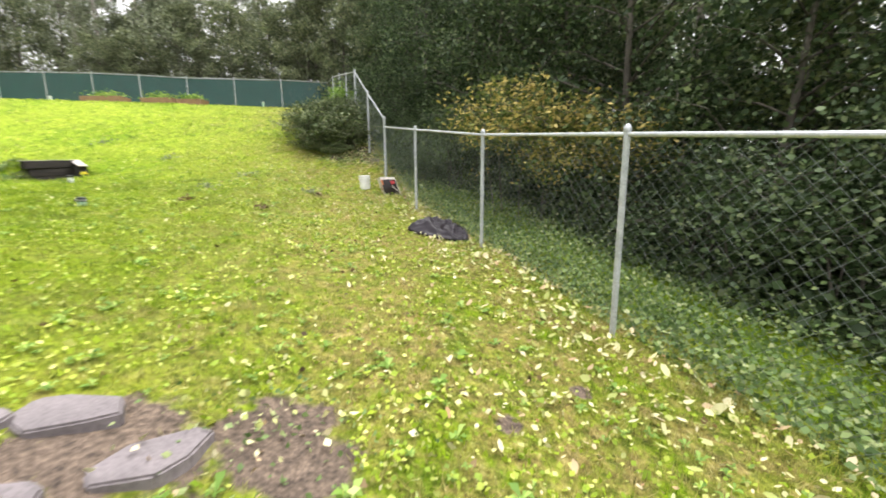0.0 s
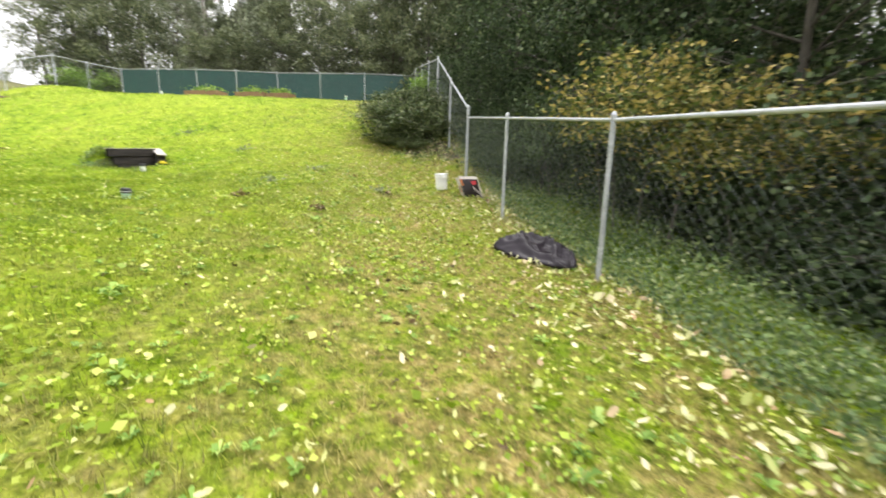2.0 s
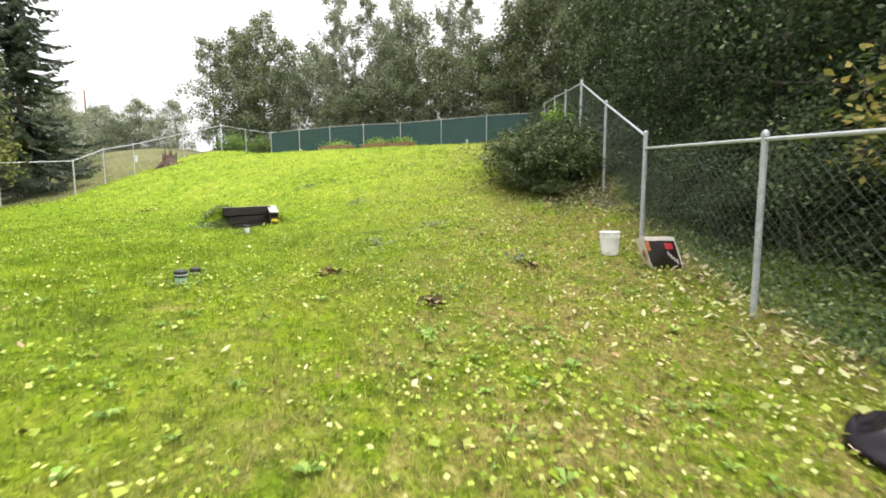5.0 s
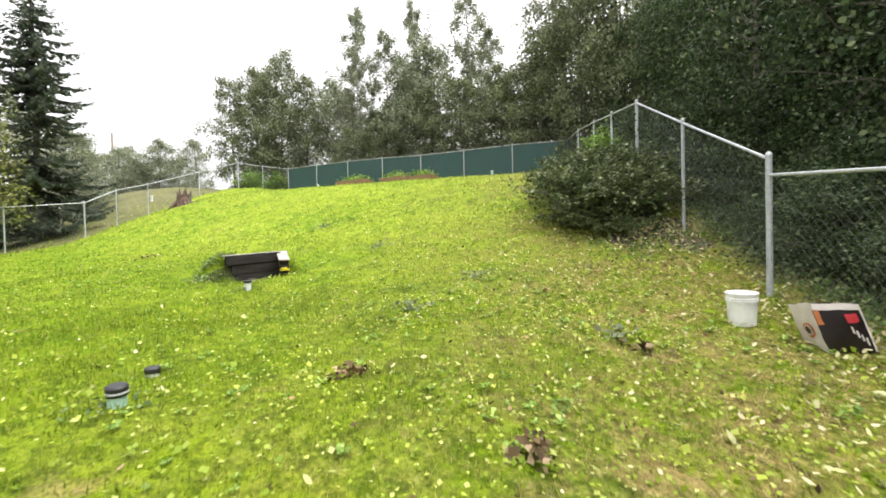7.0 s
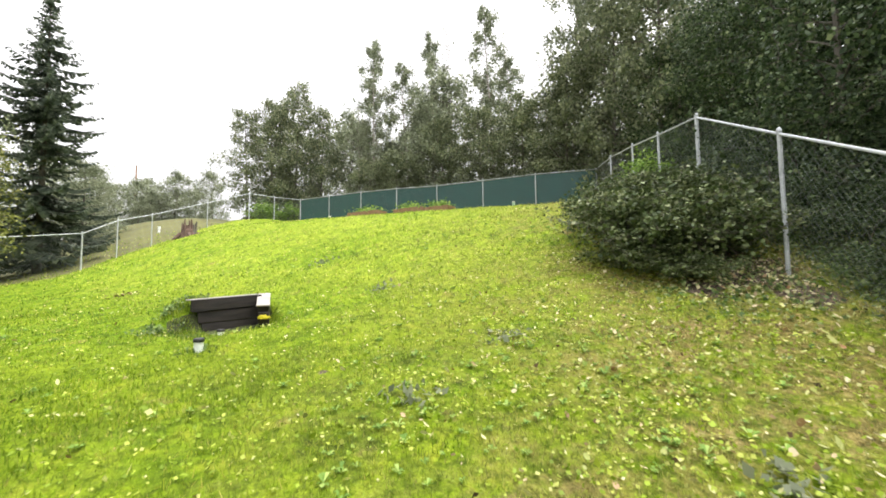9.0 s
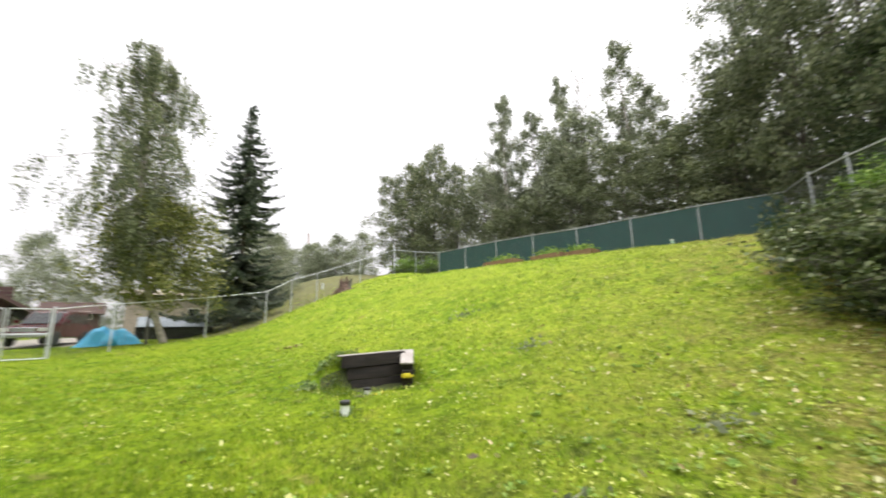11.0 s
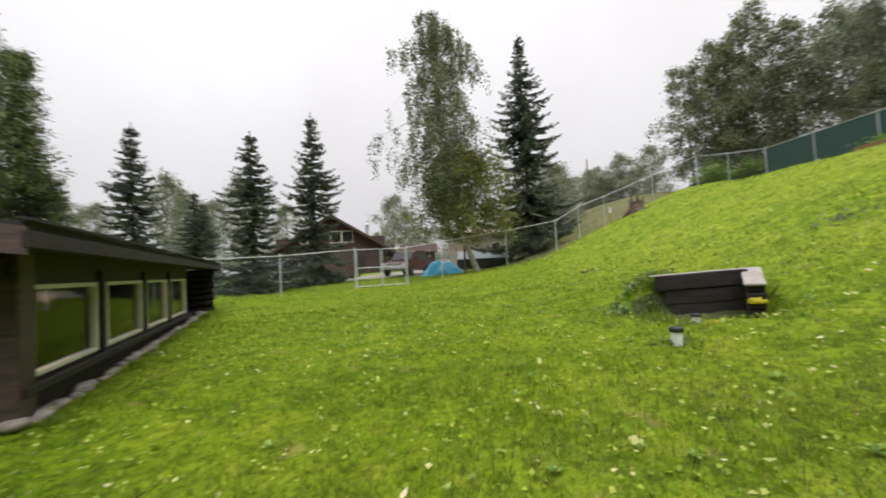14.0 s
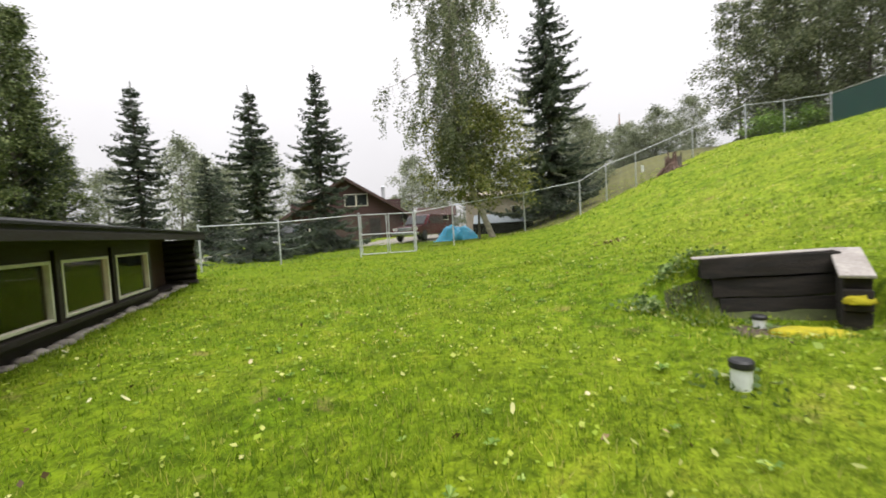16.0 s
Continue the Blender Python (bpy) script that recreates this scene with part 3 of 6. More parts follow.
gate()


# ---- plants ----
def leaves(points, size, rng, droop=0.0, narrow=0.5, up=0.0):
    """Pointed, folded leaves at the points: four corners and a raised rib each."""
    n = len(points)
    d = rng.normal(size=(n, 3))
    d[:, 2] = d[:, 2] * 0.6 - droop
    d /= np.linalg.norm(d, axis=1)[:, None] + 1e-9
    e = rng.normal(size=(n, 3))
    e[:, 2] *= 1.0 - 0.7 * up
    e -= d * np.sum(e * d, 1)[:, None]
    e /= np.linalg.norm(e, axis=1)[:, None] + 1e-9
    s = (size * rng.uniform(0.65, 1.35, n))[:, None]
    nrm = np.cross(d, e)
    V = np.stack([points, points + d * s * 0.45 + e * s * narrow + nrm * s * 0.1, points + d * s, points + d * s * 0.45 - e * s * narrow + nrm * s * 0.1], 1)
    return V.reshape(-1, 3), np.arange(4 * n).reshape(-1, 4)


def limb_tube(bm, pts, r0, r1, seg):
    rings = []
    for i, p in enumerate(pts):
        d = (pts[min(i + 1, len(pts) - 1)] - pts[max(i - 1, 0)])
        d = d / (np.linalg.norm(d) + 1e-9)
        s = np.cross(d, (0.31, 0.2, 0.93) if abs(d[2]) < 0.9 else (1, 0, 0))
        s /= np.linalg.norm(s)
        t = np.cross(d, s)
        r = r0 + (r1 - r0) * i / (len(pts) - 1)
        rings.append([bm.verts.new(p + r * (math.cos(2 * math.pi * k / seg) * s + math.sin(2 * math.pi * k / seg) * t)) for k in range(seg)])
    for p, q in zip(rings, rings[1:]):
        for k in range(seg):
            bm.faces.new((p[k], p[(k + 1) % seg], q[(k + 1) % seg], q[k]))


def broadleaf(name, label, h, crown_r, crown_base, n_leaf, size, leaf_mat, bark_mat, seed, droop=0.3, trunk_r=0.12, limbs=26, narrow=0.42, stems=1, rise=0.7, group="", cluster=0.32, category="tree", strands=0.0, twigs=2, flat=0.0, shape=None, bend=None):
    """A tree at the origin: tapered trunk, limbs and a crown of single leaves round its twigs."""
    rng = np.random.default_rng(seed)
    t = thing(name, Matrix.Identity(4), label, category, group)
    bm, tips = B(), []
    for st in range(stems):
        off = rng.normal(size=2) * (0.25 if stems > 1 else 0)
        lean = rng.normal(size=2) * (0.16 if stems > 1 else 0.03) * h
        hh = h * (1 if st == 0 else rng.uniform(0.7, 0.95))
        line = [np.array((off[0] + lean[0] * f ** 1.5 + 0.05 * math.sin(5 * f + seed), off[1] + lean[1] * f ** 1.5 + 0.05 * math.cos(4 * f + st), -0.3 + (hh + 0.3) * f)) for f in np.linspace(0, 1, 9)]
        if bend:
            for p in line:
                k = max(0.0, min(1.0, p[2] / (0.45 * h)))
                p[:2] += np.array(bend) * k * (2 - k)
        limb_tube(bm, line, trunk_r, trunk_r * 0.12, 8)
        nl = max(4, limbs // stems)
        for i in range(nl):
            f = crown_base + (0.97 - crown_base) * (i + rng.uniform(0, 1)) / nl
            k = f * 8
            base = line[int(k)] + (line[min(int(k) + 1, 8)] - line[int(k)]) * (k - int(k))
            u = (f - crown_base) / (1 - crown_base)
            reach = crown_r * (0.35 + 0.9 * math.sin(math.pi * min(1, 0.18 + 0.8 * u)) ** 0.9) * rng.uniform(0.55, 1.15) * (1 - 0.45 * u)
            if shape:
                reach = np.interp(f, *shape) * rng.uniform(0.45, 1.1)
            a = i * 2.4 + rng.uniform(-0.5, 0.5)
            pts = []
            for g in np.linspace(0, 1, 5):
                pts.append(base + np.array((math.cos(a) * reach * g, math.sin(a) * reach * g, reach * (rise * g - (0.25 + droop * 0.5) * g * g))) + rng.normal(size=3) * 0.04 * reach * g)
            limb_tube(bm, pts, trunk_r * 0.36 * (1 - 0.6 * f), 0.006, 5)
            for g in (0.45, 0.7, 0.9, 1.0):
                q = pts[0] + (pts[-1] - pts[0]) * g
                q[2] = np.interp(g, np.linspace(0, 1, 5), [p[2] for p in pts])
                tips.append(q)
                for _ in range(twigs):
                    e = q + rng.normal(size=3) * reach * 0.22 - np.array((0, 0, droop * reach * 0.25))
                    limb_tube(bm, [q, (q + e) / 2 + rng.normal(size=3) * 0.02, e], 0.008, 0.003, 3)
                    tips.append(e)
    part("trunk", bm, bark_mat, t, smooth=True)
    tips = np.array(tips)
    w = rng.uniform(0.15, 1, len(tips))
    pick = rng.choice(len(tips), n_leaf, p=w / w.sum())
    P = tips[pick] + rng.normal(size=(n_leaf, 3)) * cluster * np.array((1, 1, 0.8))
    P[:, 2] -= np.abs(rng.normal(size=n_leaf)) * droop * 0.6 * (0 if strands else 1)
    if strands:
        P[:, :2] = tips[pick, :2] + (P[:, :2] - tips[pick, :2]) * 0.55 + 0.12 * np.sin(np.arange(n_leaf)[:, None] % 7 * np.array((1.7, 2.9)))
        P[:, 2] -= rng.uniform(0, 1, n_leaf) ** 1.3 * strands
    P[:, 2] = np.maximum(P[:, 2], 0.06)
    V, F = leaves(P, size, rng, droop, narrow, flat)
    put("crown", raw("crown", V, F), leaf_mat, t)
    return t


def spruce(name, label, h, radius, seed, bare=0.06, gap=0.3, group="spruce trees"):
    """A spruce: straight trunk and uneven boughs that sag and turn up, each fringed with narrow hanging sprays."""
    rng = np.random.default_rng(seed)
    t = thing(name, Matrix.Identity(4), label, "spruce tree", group)
    bm = B()
    limb_tube(bm, [np.array((0.03 * math.sin(3 * f), 0.02 * math.sin(4 * f), -0.3 + (h + 0.3) * f)) for f in np.linspace(0, 1, 8)], 0.02 + h * 0.012, 0.012, 8)
    V = []
    up = np.array((0.0, 0.0, 1.0))
    z = h * bare
    while z < h - 0.15:
        f = z / h
        reach0 = radius * (1 - f) ** 0.8 * (0.92 + 0.16 * math.sin(13 * f + seed)) + 0.12
        nb = int(5 + 3 * (1 - f))
        for i in range(nb):
            a = 2 * math.pi * i / nb + rng.uniform(-0.5, 0.5)
            reach = reach0 * rng.uniform(0.45, 1.15)
            d = np.array((math.cos(a), math.sin(a), 0))
            s = np.array((-d[1], d[0], 0))
            zz = z + rng.uniform(-0.3, 0.3) * (1 - 0.6 * f)
            sag = 0.5 * (1 - f) + 0.1

            def along(g):
                return up * zz + d * reach * g + up * reach * (0.12 * g + (0.25 - f * 0.1) * g ** 3 - sag * g * (1.2 - 0.4 * g))
            if reach > 0.5:
                limb_tube(bm, [along(0.0), along(0.5), along(1.0)], 0.02, 0.004, 3)
            n = max(4, int(reach / 0.1))
            for k in range(n + 1):
                g = (k + rng.uniform(-0.4, 0.4)) / n
                p = along(max(0.03, g))
                ln = (0.14 + 0.3 * reach * (1 - g) * min(1, 0.3 + 1.4 * g)) * rng.uniform(0.6, 1.25)
                for sg in (-1, 1):
                    e = p + s * sg * ln * 0.85 + d * ln * rng.uniform(0.35, 0.8) - up * ln * rng.uniform(0.05, 0.5)
                    w = 0.035 + 0.1 * ln
                    V.append((p - d * w, p + d * w, e))
                    V.append((p + up * 0.03, (p + e) / 2 - up * (0.07 + 0.22 * ln) * rng.uniform(0.5, 1.2), e))
            tip = along(1.0)
            V.append((tip - d * 0.12 + s * 0.05, tip + d * 0.14 + up * 0.05, tip - d * 0.12 - s * 0.05))
        z += gap * (0.5 + 0.6 * (1 - f)) * rng.uniform(0.6, 1.4)
    for k in range(16):
        a = k * 2.4
        zz = h - 0.75 + 0.055 * k
        r = 0.2 - 0.009 * k
        V.append((up * (zz + 0.03), np.array((math.cos(a) * r, math.sin(a) * r, zz + 0.08)), up * (zz + 0.14)))
    part("trunk", bm, M_BARK, t, smooth=True)
    V = np.array(V).reshape(-1, 3)
    put("crown", raw("crown", V, np.arange(len(V)).reshape(-1, 3)), M_NEEDLE, t)
    return t


def plant(ob, x, y, turn=0, scale=1.0, tall=1.0, sink=0.0):
    return Matrix.Translation((x, y, gz(x, y) - sink)) @ Matrix.Rotation(turn, 4, "Z") @ Matrix.Diagonal((scale, scale, scale * tall, 1))


def stand(proto, places):
    """The first place takes the tree itself, the rest copies."""
    for i, (x, y, turn, sc, tall) in enumerate(places):
        m = plant(proto, x, y, turn, sc, tall)
        if i == 0:
            first = m
        else:
            copy_thing(proto, m)
    proto.matrix_basis = first


# the wood beyond the near fence
wood_a = broadleaf("alder_tree", "dense dark-leaved alder in the wood beyond the fence", 9.0, 2.7, 0.06, 15000, 0.1, M_LEAF_DARK, M_BARK, 11, 0.3, 0.11, 40, group="trees of the wood", cluster=0.34, twigs=1)
wood_b = broadleaf("alder_tree", "tall alder with mid-green leaves beyond the fence", 12.5, 3.0, 0.12, 11000, 0.135, M_LEAF_MID, M_BARK, 12, 0.3, 0.15, 36, group="trees of the wood", cluster=0.36, twigs=1)
wood_c = broadleaf("birch_tree", "slender grey-green birch at the wood's edge", 15.0, 2.4, 0.2, 7500, 0.16, M_LEAF_GREY, M_BARK_BIRCH, 13, 0.5, 0.13, 34, group="trees of the wood", cluster=0.32, twigs=1)
rw = random.Random(5)
places = {0: [], 1: [], 2: []}
for row, (out, gap, kinds) in enumerate(((6.2, 3.3, (0,)), (9.5, 3.2, (1, 1, 2)), (13.5, 4.4, (1, 2)), (18.5, 6.5, (1,)))):
    u = -8.0 - row
    while u < 27 + row:
        o = out + rw.uniform(-0.8, 0.8)
        p = FA + FD * (u + rw.uniform(-0.6, 0.6)) + FN * o
        places[rw.choice(kinds)].append((p[0], p[1], rw.uniform(0, 6.28), rw.uniform(0.8, 1.2), rw.uniform(0.9, 1.15)))
        u += gap
for i in range(7):
    p = FA + FD * (-17 + 2.6 * i) + FN * (14 + 3 * (i % 2))
    places[1].append((p[0], p[1], i * 2.1, 1.1, 0.9))
for i in range(7):
    p = FA + FD * (9.5 + 2.9 * i) + FN * (3.6 + 0.5 * math.sin(i * 2.2))
    places[0].append((p[0], p[1], i * 1.1, 0.85, 1.1 + 0.15 * math.sin(i)))
for proto, k in ((wood_a, 0), (wood_b, 1), (wood_c, 2)):
    stand(proto, places[k])

# behind the green fence
back_a = broadleaf("birch_tree", "tall thin grey birch behind the green fence", 15.8, 1.9, 0.1, 11000, 0.13, M_LEAF_PALE_HAZE, M_BARK_BIRCH, 21, 0.4, 0.11, 36, group="trees behind the green fence", cluster=0.2, strands=0.6, twigs=1)
back_b = broadleaf("alder_tree", "broad alder behind the green fence", 9.4, 2.7, 0.05, 10500, 0.14, M_LEAF_GREY, M_BARK, 22, 0.2, 0.12, 34, group="trees behind the green fence", cluster=0.25, twigs=1)
back_d = broadleaf("bare_tree", "nearly bare grey tree behind the green fence", 15.5, 1.8, 0.3, 900, 0.1, M_LEAF_GREY, M_BARK_BIRCH, 23, 0.1, 0.09, 40, group="trees behind the green fence", cluster=0.25, rise=1.3)
stand(back_a, [(-34.7, 21.2, 0.3, 0.95, 1.08), (-36.0, 22.6, 2, 0.85, 0.95), (-33.2, 23.6, 1, 0.95, 0.95), (-31.9, 25.2, 3, 0.95, 1.05), (-27.3, 27.6, 0.8, 1.0, 1.15), (-25.6, 28.2, 2.2, 0.95, 0.85),
               (-20.6, 27.6, 4.4, 1.1, 1.25), (-18.4, 28.6, 1.7, 1.15, 1.3), (-16.0, 29.0, 1.2, 1.2, 1.3), (-13.0, 28, 3, 1.2, 1.3), (-29.8, 29, 3.4, 0.9, 0.9)])
stand(back_d, [(-30.6, 26.2, 0.5, 1.0, 1.0), (-25.0, 29.4, 2, 0.95, 0.9), (-36.6, 20.8, 1, 0.8, 0.75)])
stand(back_b, [(-41.9, 13.3, 0.5, 0.8, 1.25), (-41.5, 15.2, 1.5, 0.85, 1.3), (-41.0, 17.0, 2.5, 0.9, 1.45), (-39.6, 18.6, 4.6, 0.9, 1.2), (-44.5, 16.4, 3.0, 0.9, 1.4), (-33.4, 20.0, 3.6, 0.8, 0.62), (-31.2, 21.0, 4.2, 0.85, 0.62), (-28.6, 23.4, 5.1, 0.9, 0.85), (-25.4, 24.4, 0.2, 0.9, 0.85),
               (-22.4, 25.2, 1.1, 0.95, 0.8), (-19.6, 25.6, 2.0, 1.0, 0.9), (-17.0, 26.0, 2.9, 1.1, 1.2), (-14.0, 24.6, 3.3, 1.1, 1.35), (-35.5, 27, 0.9, 1.2, 1.1)])

# spruces and birch round the driveway
sp_big = spruce("spruce_tree", "tall dark spruce beyond the fence", 14.6, 4.1, 31, gap=0.43)
stand(sp_big, [(-34.9, 2.0, 0, 1.0, 1.02), (-9.6, -17.5, 1.0, 0.85, 1.0)])
sp_mid = spruce("spruce_tree", "dark spruce beside the driveway", 10.9, 3.0, 32, gap=0.38)
stand(sp_mid, [(-28.7, -10.6, 0.4, 1.0, 1.0), (-24.8, -11.7, 1.7, 0.95, 0.86), (-24.5, -21, 3, 1.0, 1.0), (-31.5, -24.5, 2, 0.85, 0.85), (-21, -24.5, 4.4, 1.05, 1.0), (-36, -29, 0.9, 0.9, 0.8)])
birch_yard = broadleaf("weeping_birch", "large weeping birch with grey-green leaves and a leaning trunk", 14.7, 2.6, 0.26, 40000, 0.1, M_LEAF_GREY, M_BARK_BIRCH, 41, 0.9, 0.17, 58, group="", cluster=0.12, rise=0.8, strands=1.1,
                       shape=((0.26, 0.42, 0.5, 0.58, 0.66, 0.8, 0.92, 1.0), (1.5, 2.2, 3.6, 3.1, 2.3, 2.0, 1.6, 0.8)), bend=(1.0, -1.5))
stand(birch_yard, [(-29.31, -0.17, 0, 1.0, 1.0)])
alder_yard = broadleaf("alder_tree", "green alder growing against the weeping birch", 7.0, 2.9, 0.3, 17000, 0.12, M_LEAF_OLIVE, M_BARK, 42, 0.12, 0.07, 50, cluster=0.24, twigs=1, rise=0.45, shape=((0.3, 0.5, 0.8, 1.0), (3.0, 3.5, 2.6, 1.2)))
stand(alder_yard, [(-29.4, -1.0, 1.0, 1.0, 1.0)])
poplar = broadleaf("balsam_poplar", "dense green poplar behind the cabin", 15.0, 2.2, 0.04, 26000, 0.13, M_LEAF_MID, M_BARK, 51, 0.1, 0.2, 70, group="poplars behind the cabin", cluster=0.22, rise=1.1, twigs=1)
stand(poplar, [(-17.4, -23.0, 0, 1.0, 1.2), (-20.0, -24.2, 2, 1.0, 0.97), (-14.5, -27.5, 1, 0.9, 0.75), (-10.5, -29, 3, 1.0, 0.7), (-23.4, -27, 4, 0.8, 0.7)])
back_c = broadleaf("alder_tree", "far grey-green tree beyond the houses", 9.3, 2.8, 0.03, 7500, 0.18, M_LEAF_PALE_HAZE, M_BARK, 61, 0.2, 0.14, 26, group="far trees", cluster=0.36, twigs=1)
far_places = [(-54 - 3 * math.sin(i * 1.3), 12.5 - i * 3.1, i * 1.7, (0.62 if i < 4 else 0.8) + 0.2 * math.sin(i * 2.1), 0.92 + 0.15 * math.cos(i * 1.9)) for i in range(12)]
far_places += [(-56 + i * 5.4, -36 - 4 * math.sin(i * 1.1), i * 2.3, 1.1 + 0.2 * math.sin(i), 1.0 + 0.2 * math.sin(2 * i)) for i in range(11)]
far_places += [(-41.5, 3.2, 1, 0.75, 0.8), (-58.5, 7.2, 2, 0.7, 0.7), (-60, 11.5, 2.6, 0.7, 0.8), (-42.5, 16.5, 0.4, 0.7, 0.7), (16, -14, 1, 1.2, 1), (20, -6, 2, 1.2, 1), (8, -22, 3, 1.2, 1), (-2, -26, 4, 1.2, 1)]
far_places += [(-47 + 3.4 * i, 20.5 + 1.25 * i + 1.5 * math.sin(i * 2.2), i * 1.3, 1.1, 0.95 + 0.2 * math.sin(i * 1.7)) for i in range(10)]
far_places += [(-58, 3.5, 1, 0.8, 0.75), (-60, 5.9, 2, 0.85, 0.75), (-58.5, 9.2, 3, 0.7, 0.75), (-56, 1.0, 4, 0.8, 0.7), (-63, 7.4, 5, 0.9, 0.8)]
stand(back_c, far_places)

# yellowing shrubs over the fence
shrub_y = broadleaf("willow_shrub", "yellowing willow shrub leaning over the fence", 4.3, 1.4, 0.68, 3000, 0.15, M_LEAF_YELLOW, M_BARK, 71, 0.1, 0.02, 30, narrow=0.24, stems=3, rise=0.45, group="shrubs beyond the fence", cluster=0.2, category="shrub")
stand(shrub_y, [(-1.9, 9.7, 0, 0.8, 0.9), (-0.8, 9.8, 2, 0.8, 0.9), (0.3, 9.5, 4, 0.75, 0.86)])
shrub_g = broadleaf("alder_shrub", "dark green shrub beyond the fence", 3.0, 1.7, 0.03, 6500, 0.09, M_LEAF_DARK, M_BARK, 72, 0.2, 0.03, 20, twigs=1, stems=6, rise=0.8, group="shrubs beyond the fence", cluster=0.32, category="shrub")
places = []
for i in range(15):
    p = FA + FD * (-7.5 + 1.9 * i) + FN * (4.3 + 0.5 * math.sin(i * 2.3))
    places.append((p[0], p[1], i * 1.3, 0.85 + 0.25 * math.sin(i * 1.7), 0.8 + 0.3 * math.cos(i * 2.9)))
for i in range(20):
    p = FA + FD * (8.2 + 0.95 * i) + FN * (1.6 + 0.9 * (i % 2) + 0.3 * math.sin(i * 1.9))
    places.append((p[0], p[1], i * 1.9, 0.62 + 0.15 * math.sin(i * 1.3), 0.8 + 0.3 * math.cos(i * 2.1)))
for i in range(16):
    p = FA + FD * (-9 + 2.0 * i) + FN * (10.5 + 2.5 * (i % 2))
    places.append((p[0], p[1], i * 2.3, 1.25, 1.3 + 0.2 * math.sin(i * 1.1)))
for i in range(6):
    p = FA + FD * (9.0 + 1.05 * i) + FN * (0.95 + 0.15 * math.sin(i * 2.5))
    places.append((p[0], p[1], i * 2.7, 0.42, 0.62 + 0.15 * math.cos(i * 1.9)))
stand(shrub_g, places)

# the bush inside the fence on the bank
bush = broadleaf("berry_bush", "wide mid-green berry bush on the bank beside the fence", 1.3, 1.2, 0.05, 7500, 0.095, M_BUSH, M_BARK, 81, 0.1, 0.014, 60, stems=10, rise=0.75, group="bushes on the bank", cluster=0.1, category="bush", flat=0.7)
stand(bush, [(-10.1, 13.6, 0, 0.75, 0.85), (-9.4, 13.15, 2.0, 0.82, 0.92), (-8.7, 12.95, 4.0, 0.75, 0.92), (-9.0, 13.95, 5.0, 0.85, 0.92), (-9.9, 14.5, 1.0, 0.8, 0.85), (-8.35, 13.4, 2.6, 0.7, 0.85), (-10.7, 15.1, 3.3, 0.7, 0.8),
             (-9.2, 12.45, 3.0, 0.5, 0.6), (-8.45, 12.4, 5.5, 0.42, 0.6), (-9.6, 15.2, 4.4, 0.75, 0.9), (-10.8, 16.3, 1.9, 0.65, 0.8)])
bush_l = broadleaf("alder_shrub", "light green young alder beside the fence", 2.6, 0.9, 0.1, 2200, 0.13, M_LEAF_LIGHT, M_BARK, 82, 0.1, 0.02, 20, stems=4, rise=0.9, group="bushes on the bank", cluster=0.22, category="shrub")
stand(bush_l, [(-11.35, 17.0, 0, 0.6, 0.8), (-39.5, 13.5, 1, 1.0, 0.6), (-38.8, 15.2, 2, 1.0, 0.6)])


# ---- the cabin ----
CAB = pose(-9.35, 1.27, 0, 0, 0, 223.1)


